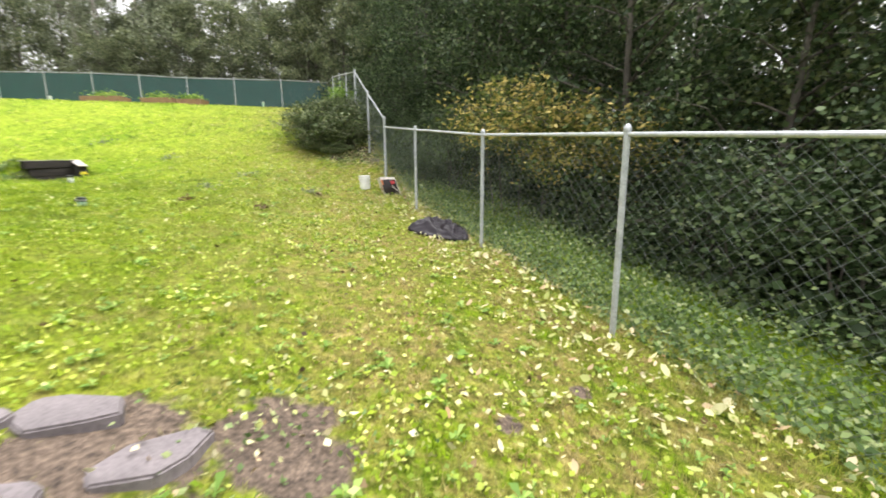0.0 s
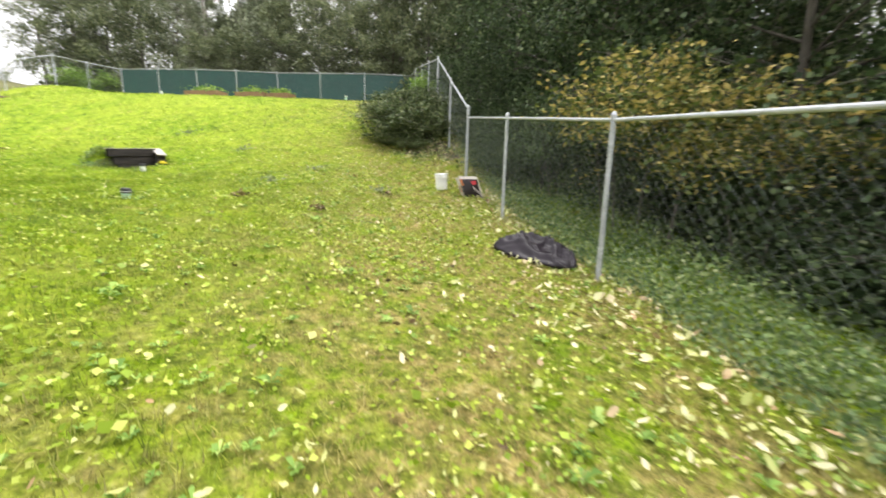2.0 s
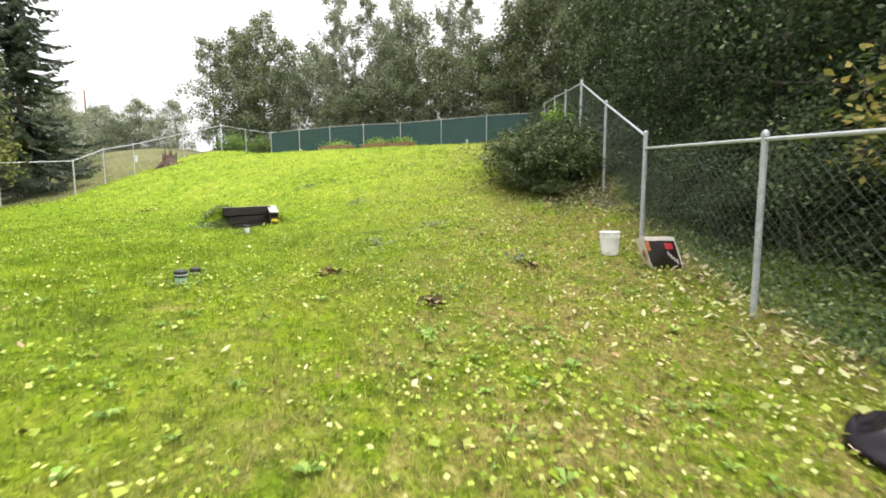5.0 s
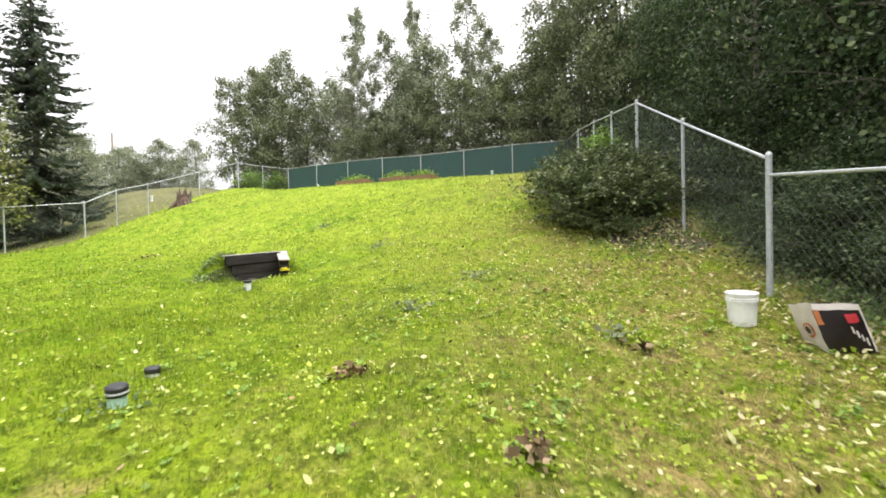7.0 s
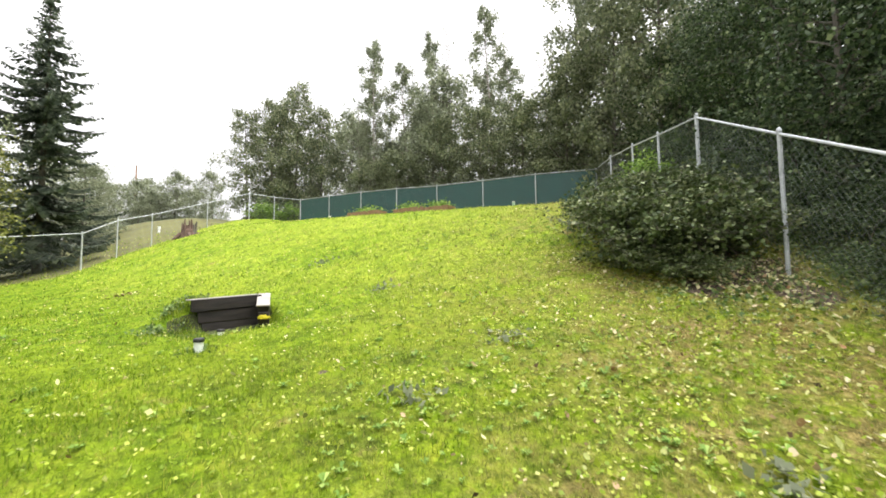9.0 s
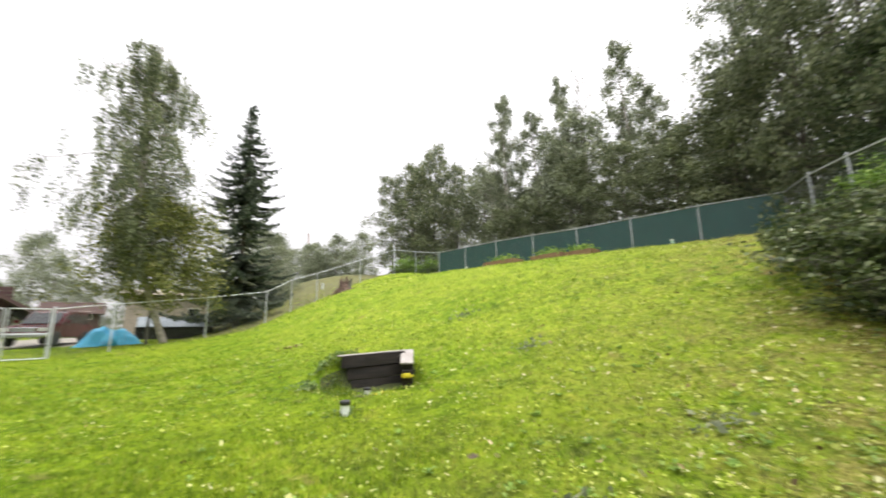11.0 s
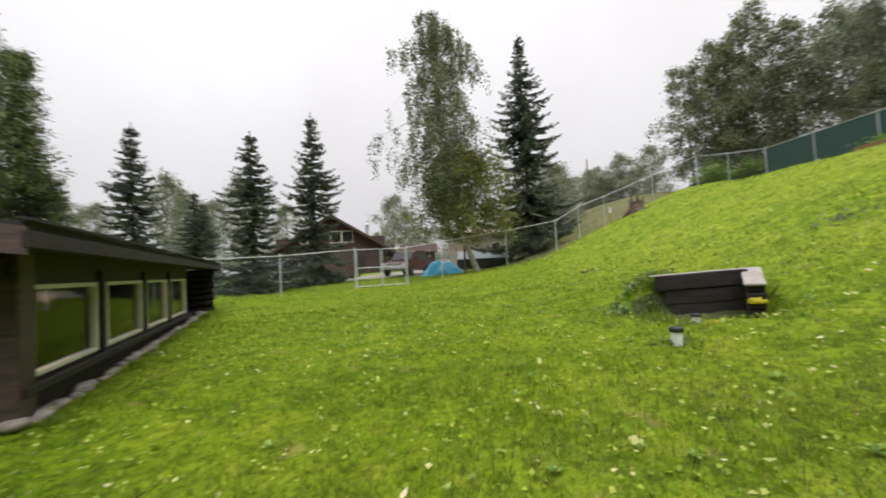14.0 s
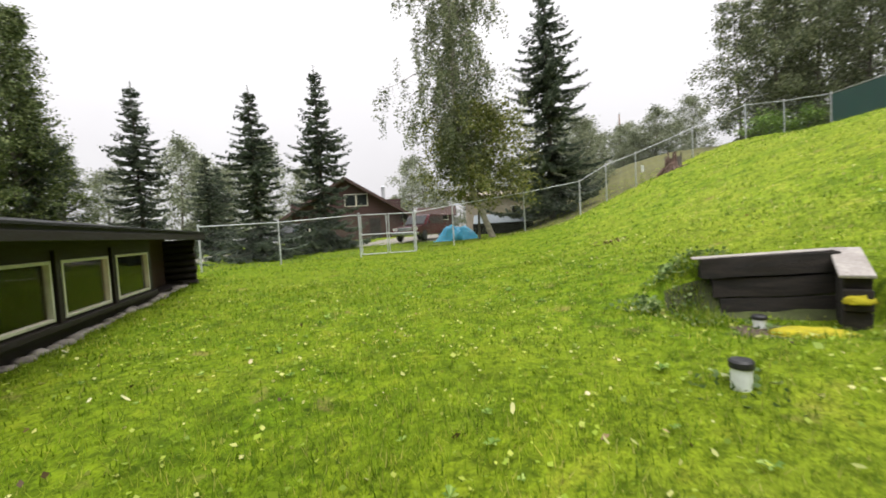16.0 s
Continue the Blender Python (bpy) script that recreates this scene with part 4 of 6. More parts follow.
def cabin():
    c = thing("cabin", CAB, "low dark brown cabin with cream-framed windows and a stone footing", "house", kind="structure")
    bpy.context.view_layer.update()

    def bit(name, bm, mat, parent=c, label="", smooth=False):
        bmesh.ops.transform(bm, matrix=CAB, verts=bm.verts)
        return part(name, bm, mat, parent, label, smooth)
    side = [(0.1, 1.68), (1.97, 3.5), (3.75, 5.2), (5.5, 7.08)]
    lo, hi = 1.5, 2.31
    bm = B()
    box(bm, (0.2, 0, 1.34), (7.35, 0.2, lo))
    box(bm, (0.2, 0, hi), (7.35, 0.2, 2.62))
    for a, b in zip([0.2] + [s[1] for s in side], [max(0.2, s[0]) for s in side] + [7.35]):
        if b > a:
            box(bm, (a, 0.002, lo), (b, 0.198, hi))
    bit("wall", bm, M_STAIN, label="dark stained board wall with four windows")
    bm = B()
    box(bm, (0, 0, 1.34), (0.2, 7.4, 1.53))
    box(bm, (0, 0, 2.33), (0.2, 7.4, 2.62))
    box(bm, (0.002, 0, 1.53), (0.198, 0.26, 2.33))
    box(bm, (0.002, 2.04, 1.53), (0.198, 7.4, 2.33))
    for k in range(12):
        y0, y1 = 0.25 + k * 0.3, 0.55 + k * 0.3
        box(bm, (0.003, y0, 2.62), (0.197, y1, 2.55 + 0.15 * (y0 + 0.36)))
        box(bm, (0.003, 7.4 - y1, 2.62), (0.197, 7.4 - y0, 2.55 + 0.15 * (y0 + 0.36)))
    bit("wall", bm, M_STAIN, label="dark stained gable wall with a wide window")
    bm = B()
    box(bm, (7.35, 0.5, 1.3), (10.2, 0.7, 2.66))
    box(bm, (7.15, 0.2, 1.3), (7.35, 0.7, 2.66))
    box(bm, (10.0, 0.7, 1.3), (10.2, 7.4, 2.66))
    box(bm, (0.2, 7.2, 1.0), (10.2, 7.4, 2.62))
    bit("wall", bm, M_REDWALL, label="red-brown recessed wall")
    for k in range(7):
        bit("log_end", tube(B(), (10.1, -0.28 + 0.03 * (k % 2), 1.32 + 0.19 * k), (10.1, 0.62, 1.32 + 0.19 * k), 0.097, seg=12), M_STAIN)
    bit("corner_post", box(B(), (-0.07, -0.07, 1.1), (0.2, 0.14, 2.58), bevel=0.015), M_FASCIA)
    for a, b in zip([s[1] for s in side[:-1]], [s[0] for s in side[1:]]):
        bit("mullion_post", box(B(), ((a + b) / 2 - 0.06, -0.05, 1.36), ((a + b) / 2 + 0.06, -0.001, 2.45), bevel=0.008), M_STAIN)
    bit("sill_board", box(B(), (-0.02, -0.09, 1.385), (7.35, -0.004, 1.465), bevel=0.008), M_STAIN)
    bit("sill_board", box(B(), (-0.09, 0.2, 1.40), (-0.004, 3.4, 1.48), bevel=0.008), M_STAIN)
    # roof: two low slopes with a deep fascia
    for sg in (1, -1):
        bm = B()
        y0, y1 = -0.36, 3.7
        z0, z1 = 2.55, 2.55 + 0.15 * 4.06

        def Y(v):
            return v if sg == 1 else 7.4 - v
        vs = [bm.verts.new((x, Y(y), z)) for x in (-0.68, 10.9) for y, z in ((y0, z0), (y1, z1), (y1, z1 + 0.2), (y0, z0 + 0.2))]
        for f in ((0, 1, 2, 3), (7, 6, 5, 4), (0, 4, 5, 1), (1, 5, 6, 2), (2, 6, 7, 3), (3, 7, 4, 0)):
            bm.faces.new([vs[i] for i in f])
        bmesh.ops.recalc_face_normals(bm, faces=bm.faces)
        bit("roof_slope", bm, M_ROOFING, label="low roof of black roofing felt")
        for x in (-0.715, 10.904):
            bm = B()
            vs = [bm.verts.new((xx, Y(y), z)) for xx in (x, x + 0.033) for y, z in ((y0 - 0.03, z0 - 0.04), (y1, z1 - 0.04), (y1, z1 + 0.16), (y0 - 0.03, z0 + 0.16))]
            for f in ((0, 1, 2, 3), (7, 6, 5, 4), (0, 4, 5, 1), (1, 5, 6, 2), (2, 6, 7, 3), (3, 7, 4, 0)):
                bm.faces.new([vs[i] for i in f])
            bmesh.ops.recalc_face_normals(bm, faces=bm.faces)
            bit("barge_board", bm, M_FASCIA, label="worn brown barge board")
        bit("fascia", box(B(), (-0.72, Y(-0.40), 2.56), (10.92, Y(-0.364), 2.68), bevel=0.006) if sg == 1 else box(B(), (-0.72, 7.764, 2.56), (10.92, 7.8, 2.68)), M_STAIN)
        bit("roof_edge", box(B(), (-0.72, min(Y(-0.41), Y(-0.36)), 2.752), (10.92, max(Y(-0.41), Y(-0.36)), 2.775)), M_ROOFING, label="black drip edge")
    bit("beam_end", box(B(), (-0.66, 0.0, 2.36), (0.0, 0.16, 2.53), bevel=0.01), M_STAIN)
    # windows

    def window(lo3, hi3, axis_y, split=()):
        w = bit("window", B(), M_TRIM)
        e = 0.046
        (x0, y0, z0), (x1, y1, z1) = lo3, hi3
        if not axis_y:
            rails = [((x0, -0.03, z0), (x1, 0.08, z0 + e)), ((x0, -0.03, z1 - e), (x1, 0.08, z1)), ((x0, -0.03, z0 + e), (x0 + e, 0.08, z1 - e)), ((x1 - e, -0.03, z0 + e), (x1, 0.08, z1 - e))]
            pane = ((x0 + e, 0.03, z0 + e), (x1 - e, 0.036, z1 - e))
        else:
            rails = [((-0.03, y0, z0), (0.08, y1, z0 + e)), ((-0.03, y0, z1 - e), (0.08, y1, z1)), ((-0.03, y0, z0 + e), (0.08, y0 + e, z1 - e)), ((-0.03, y1 - e, z0 + e), (0.08, y1, z1 - e))]
            rails += [((-0.03, v - 0.03, z0 + e), (0.08, v + 0.03, z1 - e)) for v in split]
            pane = ((0.03, y0 + e, z0 + e), (0.036, y1 - e, z1 - e))
        for a, b in rails:
            bit("frame", box(B(), a, b, bevel=0.006), M_TRIM, w)
        p = bit("pane", box(B(), *pane), M_GLASS, w)
        p.visible_shadow = False
        return w
    for a, b in side:
        window((a, 0, lo), (b, 0, hi), False)
    wf = window((0, 0.27, 1.53), (0, 2.03, 2.33), True, (1.15,))
    bit("inner_sash", box(B(), (0.045, 1.2, 1.6), (0.06, 1.25, 2.26)), M_STAIN, wf)
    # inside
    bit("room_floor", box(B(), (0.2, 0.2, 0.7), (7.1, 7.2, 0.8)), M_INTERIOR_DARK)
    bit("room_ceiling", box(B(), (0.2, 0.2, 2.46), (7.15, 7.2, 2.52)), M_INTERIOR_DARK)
    bit("partition", box(B(), (0.21, 3.6, 0.8), (7.1, 3.72, 2.46)), M_INTERIOR, label="warm pine panelled inner wall")
    bit("partition", box(B(), (7.0, 0.22, 0.8), (7.1, 3.6, 2.46)), M_INTERIOR, label="warm pine panelled inner wall")
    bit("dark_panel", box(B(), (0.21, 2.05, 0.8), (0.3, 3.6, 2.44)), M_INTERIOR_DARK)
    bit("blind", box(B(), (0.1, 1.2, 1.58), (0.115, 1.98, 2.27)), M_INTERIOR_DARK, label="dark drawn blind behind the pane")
    bit("foundation", box(B(), (0.06, 0.06, 0.55), (10.0, 7.3, 1.335)), M_STAIN)
    # field stones along the footing
    rs = random.Random(9)
    foot = bit("stone_footing", B(), M_STONE)

    def stone(x, y, r):
        bm = B()
        bmesh.ops.create_icosphere(bm, subdivisions=2, radius=1)
        sx, sy, sz = r * rs.uniform(0.9, 1.3), r * rs.uniform(0.7, 0.95), r * rs.uniform(0.42, 0.6)
        ph = rs.uniform(0, 6)
        for v in bm.verts:
            k = 1 + 0.1 * math.sin(3 * v.co.x + ph) + 0.08 * math.sin(4 * v.co.y + 2 * v.co.z + ph)
            v.co = Vector((x + v.co.x * sx * k, y + v.co.y * sy * k, v.co.z * sz * k))
        w = CAB @ Vector((x, y, 0))
        z = max(gz(w.x, w.y), 1.2 if x < 0.05 else 0) + sz * 0.15
        for v in bm.verts:
            v.co.z += z
        bit("stone", bm, M_STONE, foot, smooth=True)
    x = -0.05
    while x < 9.8:
        stone(x, -0.02 + rs.uniform(-0.05, 0.03), rs.uniform(0.09, 0.16))
        x += rs.uniform(0.2, 0.3)
    y = 0.25
    while y < 4.5:
        stone(-0.05 + rs.uniform(-0.05, 0.03), y, rs.uniform(0.09, 0.14))
        y += rs.uniform(0.2, 0.28)
    # chimney pipe with its braces
    sp = bit("stovepipe", tube(B(), (3.0, 2.25, 2.85), (3.0, 2.25, 3.86), 0.05, seg=16), M_GALV)
    for z in (3.62, 3.72, 3.82):
        bit("louvre_ring", lathe(B(), [(0.052, z), (0.078, z + 0.01), (0.078, z + 0.04), (0.052, z + 0.05)], 16, Matrix.Translation((3.0, 2.25, 0))), M_ROOFING, sp, "black vent ring")
    bit("rain_cap", lathe(B(), [(0.085, 3.9), (0.09, 3.91), (0.09, 3.94), (0.02, 3.96)], 16, Matrix.Translation((3.0, 2.25, 0))), M_ROOFING, sp, "black rain cap")
    for d in (-0.3, 0.3):
        bit("brace", tube(B(), (3.0, 2.25, 3.5), (3.0 + d, 1.95, 2.9), 0.013, seg=6), M_GALV, sp)
    return c


cabin()


def in_cabin(name, lo, hi, mat, label, category, bevel=0.01):
    bm = box(B(), lo, hi, bevel=bevel)
    bmesh.ops.transform(bm, matrix=CAB, verts=bm.verts)
    me = bpy.data.meshes.new(name)
    bm.to_mesh(me)
    bm.free()
    return tagged(put(name, me, mat), label, category)


in_cabin("kitchen_counter", (2.2, 3.0, 0.8), (4.4, 3.59, 1.68), M_INTERIOR_DARK, "dark wooden counter inside the cabin", "counter")
pic = in_cabin("wall_picture", (2.2, 3.55, 2.05), (2.55, 3.595, 2.35), M_INTERIOR_DARK, "small dark framed picture on the pine wall", "picture")
in_cabin("white_box", (3.3, 3.1, 1.685), (3.8, 3.3, 1.72), M_WHITE_PLASTIC, "flat white tray on the counter", "tray")
in_cabin("wall_cupboard", (6.72, 1.75, 1.4), (6.98, 3.55, 2.44), M_YELLOWPINE, "yellow pine cupboard inside the cabin", "cupboard")
for y, z, r in ((2.9, 2.22, 0.13), (2.5, 2.2, 0.14), (2.85, 1.85, 0.14), (2.1, 2.05, 0.17)):
    bm = lathe(B(), [(r, 0.0), (r, 0.012), (r * 0.7, 0.022), (r * 0.68, 0.014)], 20, CAB @ Matrix.Translation((6.715, y, z)) @ Matrix.Rotation(radians(-90), 4, "Y"))
    me = bpy.data.meshes.new("wall_plate")
    bm.to_mesh(me)
    bm.free()
    tagged(put("wall_plate", me, M_INTERIOR_DARK), "dark round plate hanging on the yellow cupboard", "plate", "plates in the cabin")


def ceiling_lamp(x, y, z, power):
    p = CAB @ Vector((x, y, z))
    t = thing("ceiling_lamp", Matrix.Translation(p), "small warm ceiling lamp inside the cabin", "lamp")
    part("base", lathe(B(), [(0.09, 0.0), (0.09, 0.02)], 14, Matrix.Translation(p)), M_GALV, t)
    part("shade", lathe(B(), [(0.05, -0.16), (0.11, -0.1), (0.1, -0.005)], 14, Matrix.Translation(p)), M_GLOW, t)
    l = new("lamp_bulb", bpy.data.lights.new("lamp_bulb", "POINT"))
    l.data.energy, l.data.color, l.data.shadow_soft_size = power, (1.0, 0.74, 0.4), 0.1
    l.matrix_world = Matrix.Translation(p - Vector((0, 0, 0.3)))


M_GLOW, nt_, bs_ = blank("lit_lamp_shade")
bs_.inputs["Emission Color"].default_value, bs_.inputs["Emission Strength"].default_value = (1, 0.7, 0.4, 1), 3.0
ceiling_lamp(3.6, 1.2, 2.455, 5)
ceiling_lamp(5.6, 2.4, 2.455, 7)


# ---- far house, shed and vehicles ----
def prism(bm, x0, x1, y0, y1, z0, zr):
    """A gable roof body along x, ridge in the middle of y."""
    ym = (y0 + y1) / 2
    v = [bm.verts.new(p) for p in ((x0, y0, z0), (x0, y1, z0), (x0, ym, zr), (x1, y0, z0), (x1, y1, z0), (x1, ym, zr))]
    for f in ((0, 2, 1), (3, 4, 5), (0, 1, 4, 3), (0, 3, 5, 2), (1, 2, 5, 4)):
        bm.faces.new([v[i] for i in f])
    bmesh.ops.recalc_face_normals(bm, faces=bm.faces)
    return bm


def far_house():
    # its gable faces the gate; local x runs away from the viewer, y across the gable
    d = Vector((-0.85, -0.53, 0)).normalized()
    o = Vector((-6.89, 5.78, 0)) + Vector((-0.82, -0.572, 0)) * 40
    m = Matrix.Translation((o.x, o.y, 0)) @ Matrix.Rotation(math.atan2(d.y, d.x), 4, "Z")
    g = 1.7
    h = thing("neighbour_house", Matrix.Translation((o.x, o.y, g)), "red-brown two-storey gabled house beyond the driveway", "house", kind="structure")

    def bit(name, bm, mat, parent=h, label=""):
        bmesh.ops.transform(bm, matrix=m, verts=bm.verts)
        return part(name, bm, mat, parent, label)
    W, T, EZ, PZ = 5.0, 0.25, 4.6, 7.7
    bit("wall", box(B(), (0, -W, g - 0.6), (9, W, EZ)), M_REDWALL)
    bit("gable", prism(B(), 0.02, 8.98, -W + 0.01, W - 0.01, EZ, PZ - 0.15), M_REDWALL)
    for sg in (-1, 1):
        bm = B()
        run, drop = W + 4.6 if sg < 0 else W + 0.8, 0.0
        sl = (PZ - EZ) / W
        vs = [bm.verts.new((x, sg * y, z)) for x in (-0.8, 9.5) for y, z in ((0, PZ), (run, PZ - sl * run), (run, PZ - sl * run - 0.28), (0, PZ - 0.28))]
        for f in ((0, 1, 2, 3), (7, 6, 5, 4), (0, 4, 5, 1), (1, 5, 6, 2), (2, 6, 7, 3), (3, 7, 4, 0)):
            bm.faces.new([vs[i] for i in f])
        bmesh.ops.recalc_face_normals(bm, faces=bm.faces)
        bit("roof_slope", bm, M_REDROOF)
    for k in range(13):
        z = g + 0.2 + k * 0.28
        bit("siding_board", box(B(), (-0.03, -W + 0.05, z), (-0.001, W - 0.05, z + 0.265), bevel=0.006), M_REDWALL)
    for y, z, w, hh in ((-0.9, 5.0, 2.1, 1.15), (2.2, 5.0, 1.3, 0.95), (3.4, 2.5, 0.9, 1.2)):
        win = bit("window", box(B(), (-0.06, y - w / 2, z), (-0.032, y + w / 2, z + hh)), M_TRIM)
        for k in (-1, 1):
            bit("pane", box(B(), (-0.075, y + k * w / 4 - w / 4 + 0.07, z + 0.08), (-0.062, y + k * w / 4 + w / 4 - 0.07, z + hh - 0.08)), M_CARGLASS, win)
    bit("door", box(B(), (-0.07, -3.0, g + 0.1), (-0.032, -2.0, g + 2.15), bevel=0.01), M_STAIN)
    bit("garage_door", box(B(), (-0.07, -1.5, g + 0.1), (-0.032, 1.4, g + 2.3), bevel=0.01), M_REDROOF)
    bit("porch_post", box(B(), (-0.5, -W - 2.7, g - 0.4), (-0.3, -W - 2.5, 4.0)), M_STAIN)
    for k in range(8):
        bit("log_end", tube(B(), (-0.35, -W + 0.05, g + 0.3 + k * 0.36), (0.1, -W + 0.05, g + 0.3 + k * 0.36), 0.16, seg=8), M_STAIN)
    ch = bit("chimney_pipe", tube(B(), (3, -3.4, 4.8), (3, -3.4, 6.9), 0.18, seg=12), M_GALV)
    bit("rain_cap", lathe(B(), [(0.24, 6.9), (0.26, 6.95), (0.08, 7.1)], 12, Matrix.Translation((3, -3.4, 0))), M_GALV, ch)


far_house()


def gable_shed(name, label, x, y, turn, w, d, eave, ridge, wall_mat, roof_mat):
    g = gz(x, y)
    m = Matrix.Translation((x, y, g)) @ Matrix.Rotation(radians(turn), 4, "Z")
    t = thing(name, m, label, "shed", kind="structure")

    def bit(n, bm, mat, parent=t):
        bmesh.ops.transform(bm, matrix=m, verts=bm.verts)
        return part(n, bm, mat, parent)
    bit("wall", box(B(), (-w / 2, -d / 2, -0.5), (w / 2, d / 2, eave)), wall_mat)
    bit("roof", prism(B(), -w / 2 - 0.3, w / 2 + 0.3, -d / 2 - 0.4, d / 2 + 0.4, eave + 0.003, ridge), roof_mat)
    for k in range(int(w / 0.4)):
        xx = -w / 2 + 0.2 + k * 0.4
        for s in (-1, 1):
            bit("batten", box(B(), (xx - 0.03, s * (d / 2 + 0.012) - 0.012, 0), (xx + 0.03, s * (d / 2 + 0.012) + 0.012, eave - 0.02)), wall_mat)
    win = bit("window", box(B(), (w / 4 - 0.4, -d / 2 - 0.05, 1.2), (w / 4 + 0.4, -d / 2 - 0.026, 1.9)), M_TRIM)
    bit("pane", box(B(), (w / 4 - 0.33, -d / 2 - 0.062, 1.27), (w / 4 + 0.33, -d / 2 - 0.052, 1.83)), M_CARGLASS, win)


gable_shed("beige_shed", "beige shed behind the metal lean-to", -41.2, -3.2, 107, 5.2, 3.0, 2.75, 3.2, M_BEIGE, M_BEIGE)
gable_shed("red_roofed_shed", "far outbuilding with a dull red roof", -49.5, -12.5, 110, 3.6, 3.0, 1.7, 2.7, M_REDWALL, M_REDROOF)


def lean_to():
    x, y = -35.3, -1.3
    g = gz(x, y)
    m = Matrix.Translation((x, y, g)) @ Matrix.Rotation(radians(286), 4, "Z")
    t = thing("metal_lean_to", m, "low woodpile shelter roofed with pale corrugated sheets", "shelter")

    def bit(n, bm, mat, label=""):
        bmesh.ops.transform(bm, matrix=m, verts=bm.verts)
        return part(n, bm, mat, t, label)
    for k in range(4):
        V, F, n = [], [], 25
        x0 = -1.95 + k * 0.96
        for i in range(n):
            u = x0 + 0.99 * i / (n - 1)
            z = 0.018 * math.sin(i * math.pi / 2) + 0.004 * k
            V += [(u, 0.75, 0.72 + z), (u, -0.75, 1.32 + z), (u, 0.75, 0.712 + z), (u, -0.75, 1.312 + z)]
        for i in range(n - 1):
            a = 4 * i
            F += [(a, a + 1, a + 5, a + 4), (a + 2, a + 6, a + 7, a + 3)]
        V = [tuple(m @ Vector(v)) for v in V]
        put("roof_sheet", raw("roof_sheet", V, F), M_METALROOF, t)
    for xx in (-1.8, 0, 1.9):
        for yy, h in ((0.65, 0.7), (-0.65, 1.2)):
            bit("post", box(B(), (xx - 0.05, yy - 0.05, -0.3), (xx + 0.05, yy + 0.05, h)), M_STAIN)
    for k in range(5):
        bit("side_board", box(B(), (-1.9, 0.6, 0.02 + k * 0.14), (1.95, 0.63, 0.145 + k * 0.14)), M_TIMBER)
        bit("back_board", box(B(), (-1.9, -0.63, 0.02 + k * 0.2), (1.95, -0.6, 0.2 + k * 0.2)), M_TIMBER)


lean_to()


def blanket_heap(name, label, cat, x, y, turn, lx, ly, h, mat, seed, folds=5.0, tail=0.0):
    """A crumpled sheet lying over a heap, thick at its hem."""
    n, g = 44, gz(x, y)
    m = Matrix.Translation((x, y, 0)) @ Matrix.Rotation(radians(turn), 4, "Z")
    V, F = [], []
    off = Vector((seed * 3.1, seed * 1.7, seed))
    for i in range(n + 1):
        for j in range(n + 1):
            u, v = 2 * i / n - 1, 2 * j / n - 1
            r = math.sqrt(max(0.0, (abs(u) ** 2.6 + abs(v) ** 2.6))) ** (1 / 1.3)
            a = math.atan2(v, u)
            k = 1 + 0.14 * math.sin(3 * a + seed) + 0.09 * math.sin(7 * a + 2 * seed)
            px, py = u * lx * k, v * ly * k * (1 - tail * u)
            nz = noise.noise(Vector((u * folds * 0.6, v * folds * 0.6, 0)) + off)
            n2 = abs(noise.noise(Vector((u * folds * 1.5 + v, v * folds, 3)) + off))
            lift = max(0, 1 - r) ** 0.55
            z = h * lift * (0.75 + 0.5 * nz) + 0.16 * min(h, 0.4) * (1 - 2.2 * n2) * (0.35 + lift) + 0.015
            w = m @ Vector((px, py, 0))
            V.append((w.x, w.y, gz(w.x, w.y) + max(z, 0.012)))
    for i in range(n):
        for j in range(n):
            k = i * (n + 1) + j
            F.append((k, k + n + 1, k + n + 2, k + 1))
    ob = tagged(put(name, raw(name, V, F), mat, smooth=True), label, cat)
    s = ob.modifiers.new("hem", "SOLIDIFY")
    s.thickness, s.offset = 0.008, 1
    return ob


blanket_heap("blue_tarp", "bright blue tarp crumpled over a heap beside the truck", "tarp", -33.2, -3.8, 110, 1.2, 0.85, 1.25, M_TARP_BLUE, 3, 3.5)


SACK_FOLDS = ((-0.6, 0.25, 2.1, 0.1, 0.06), (-0.25, -0.2, 3.0, 0.08, 0.075), (0.1, 0.3, 2.4, 0.09, 0.07), (0.42, -0.1, 3.4, 0.07, 0.08), (0.68, 0.15, 1.8, 0.08, 0.05),
              (-0.42, 0.7, 1.2, 0.05, 0.05), (0.2, -0.8, 1.6, 0.045, 0.055), (-0.05, 0.95, 0.8, 0.05, 0.045), (0.5, -0.6, 2.2, 0.045, 0.05))


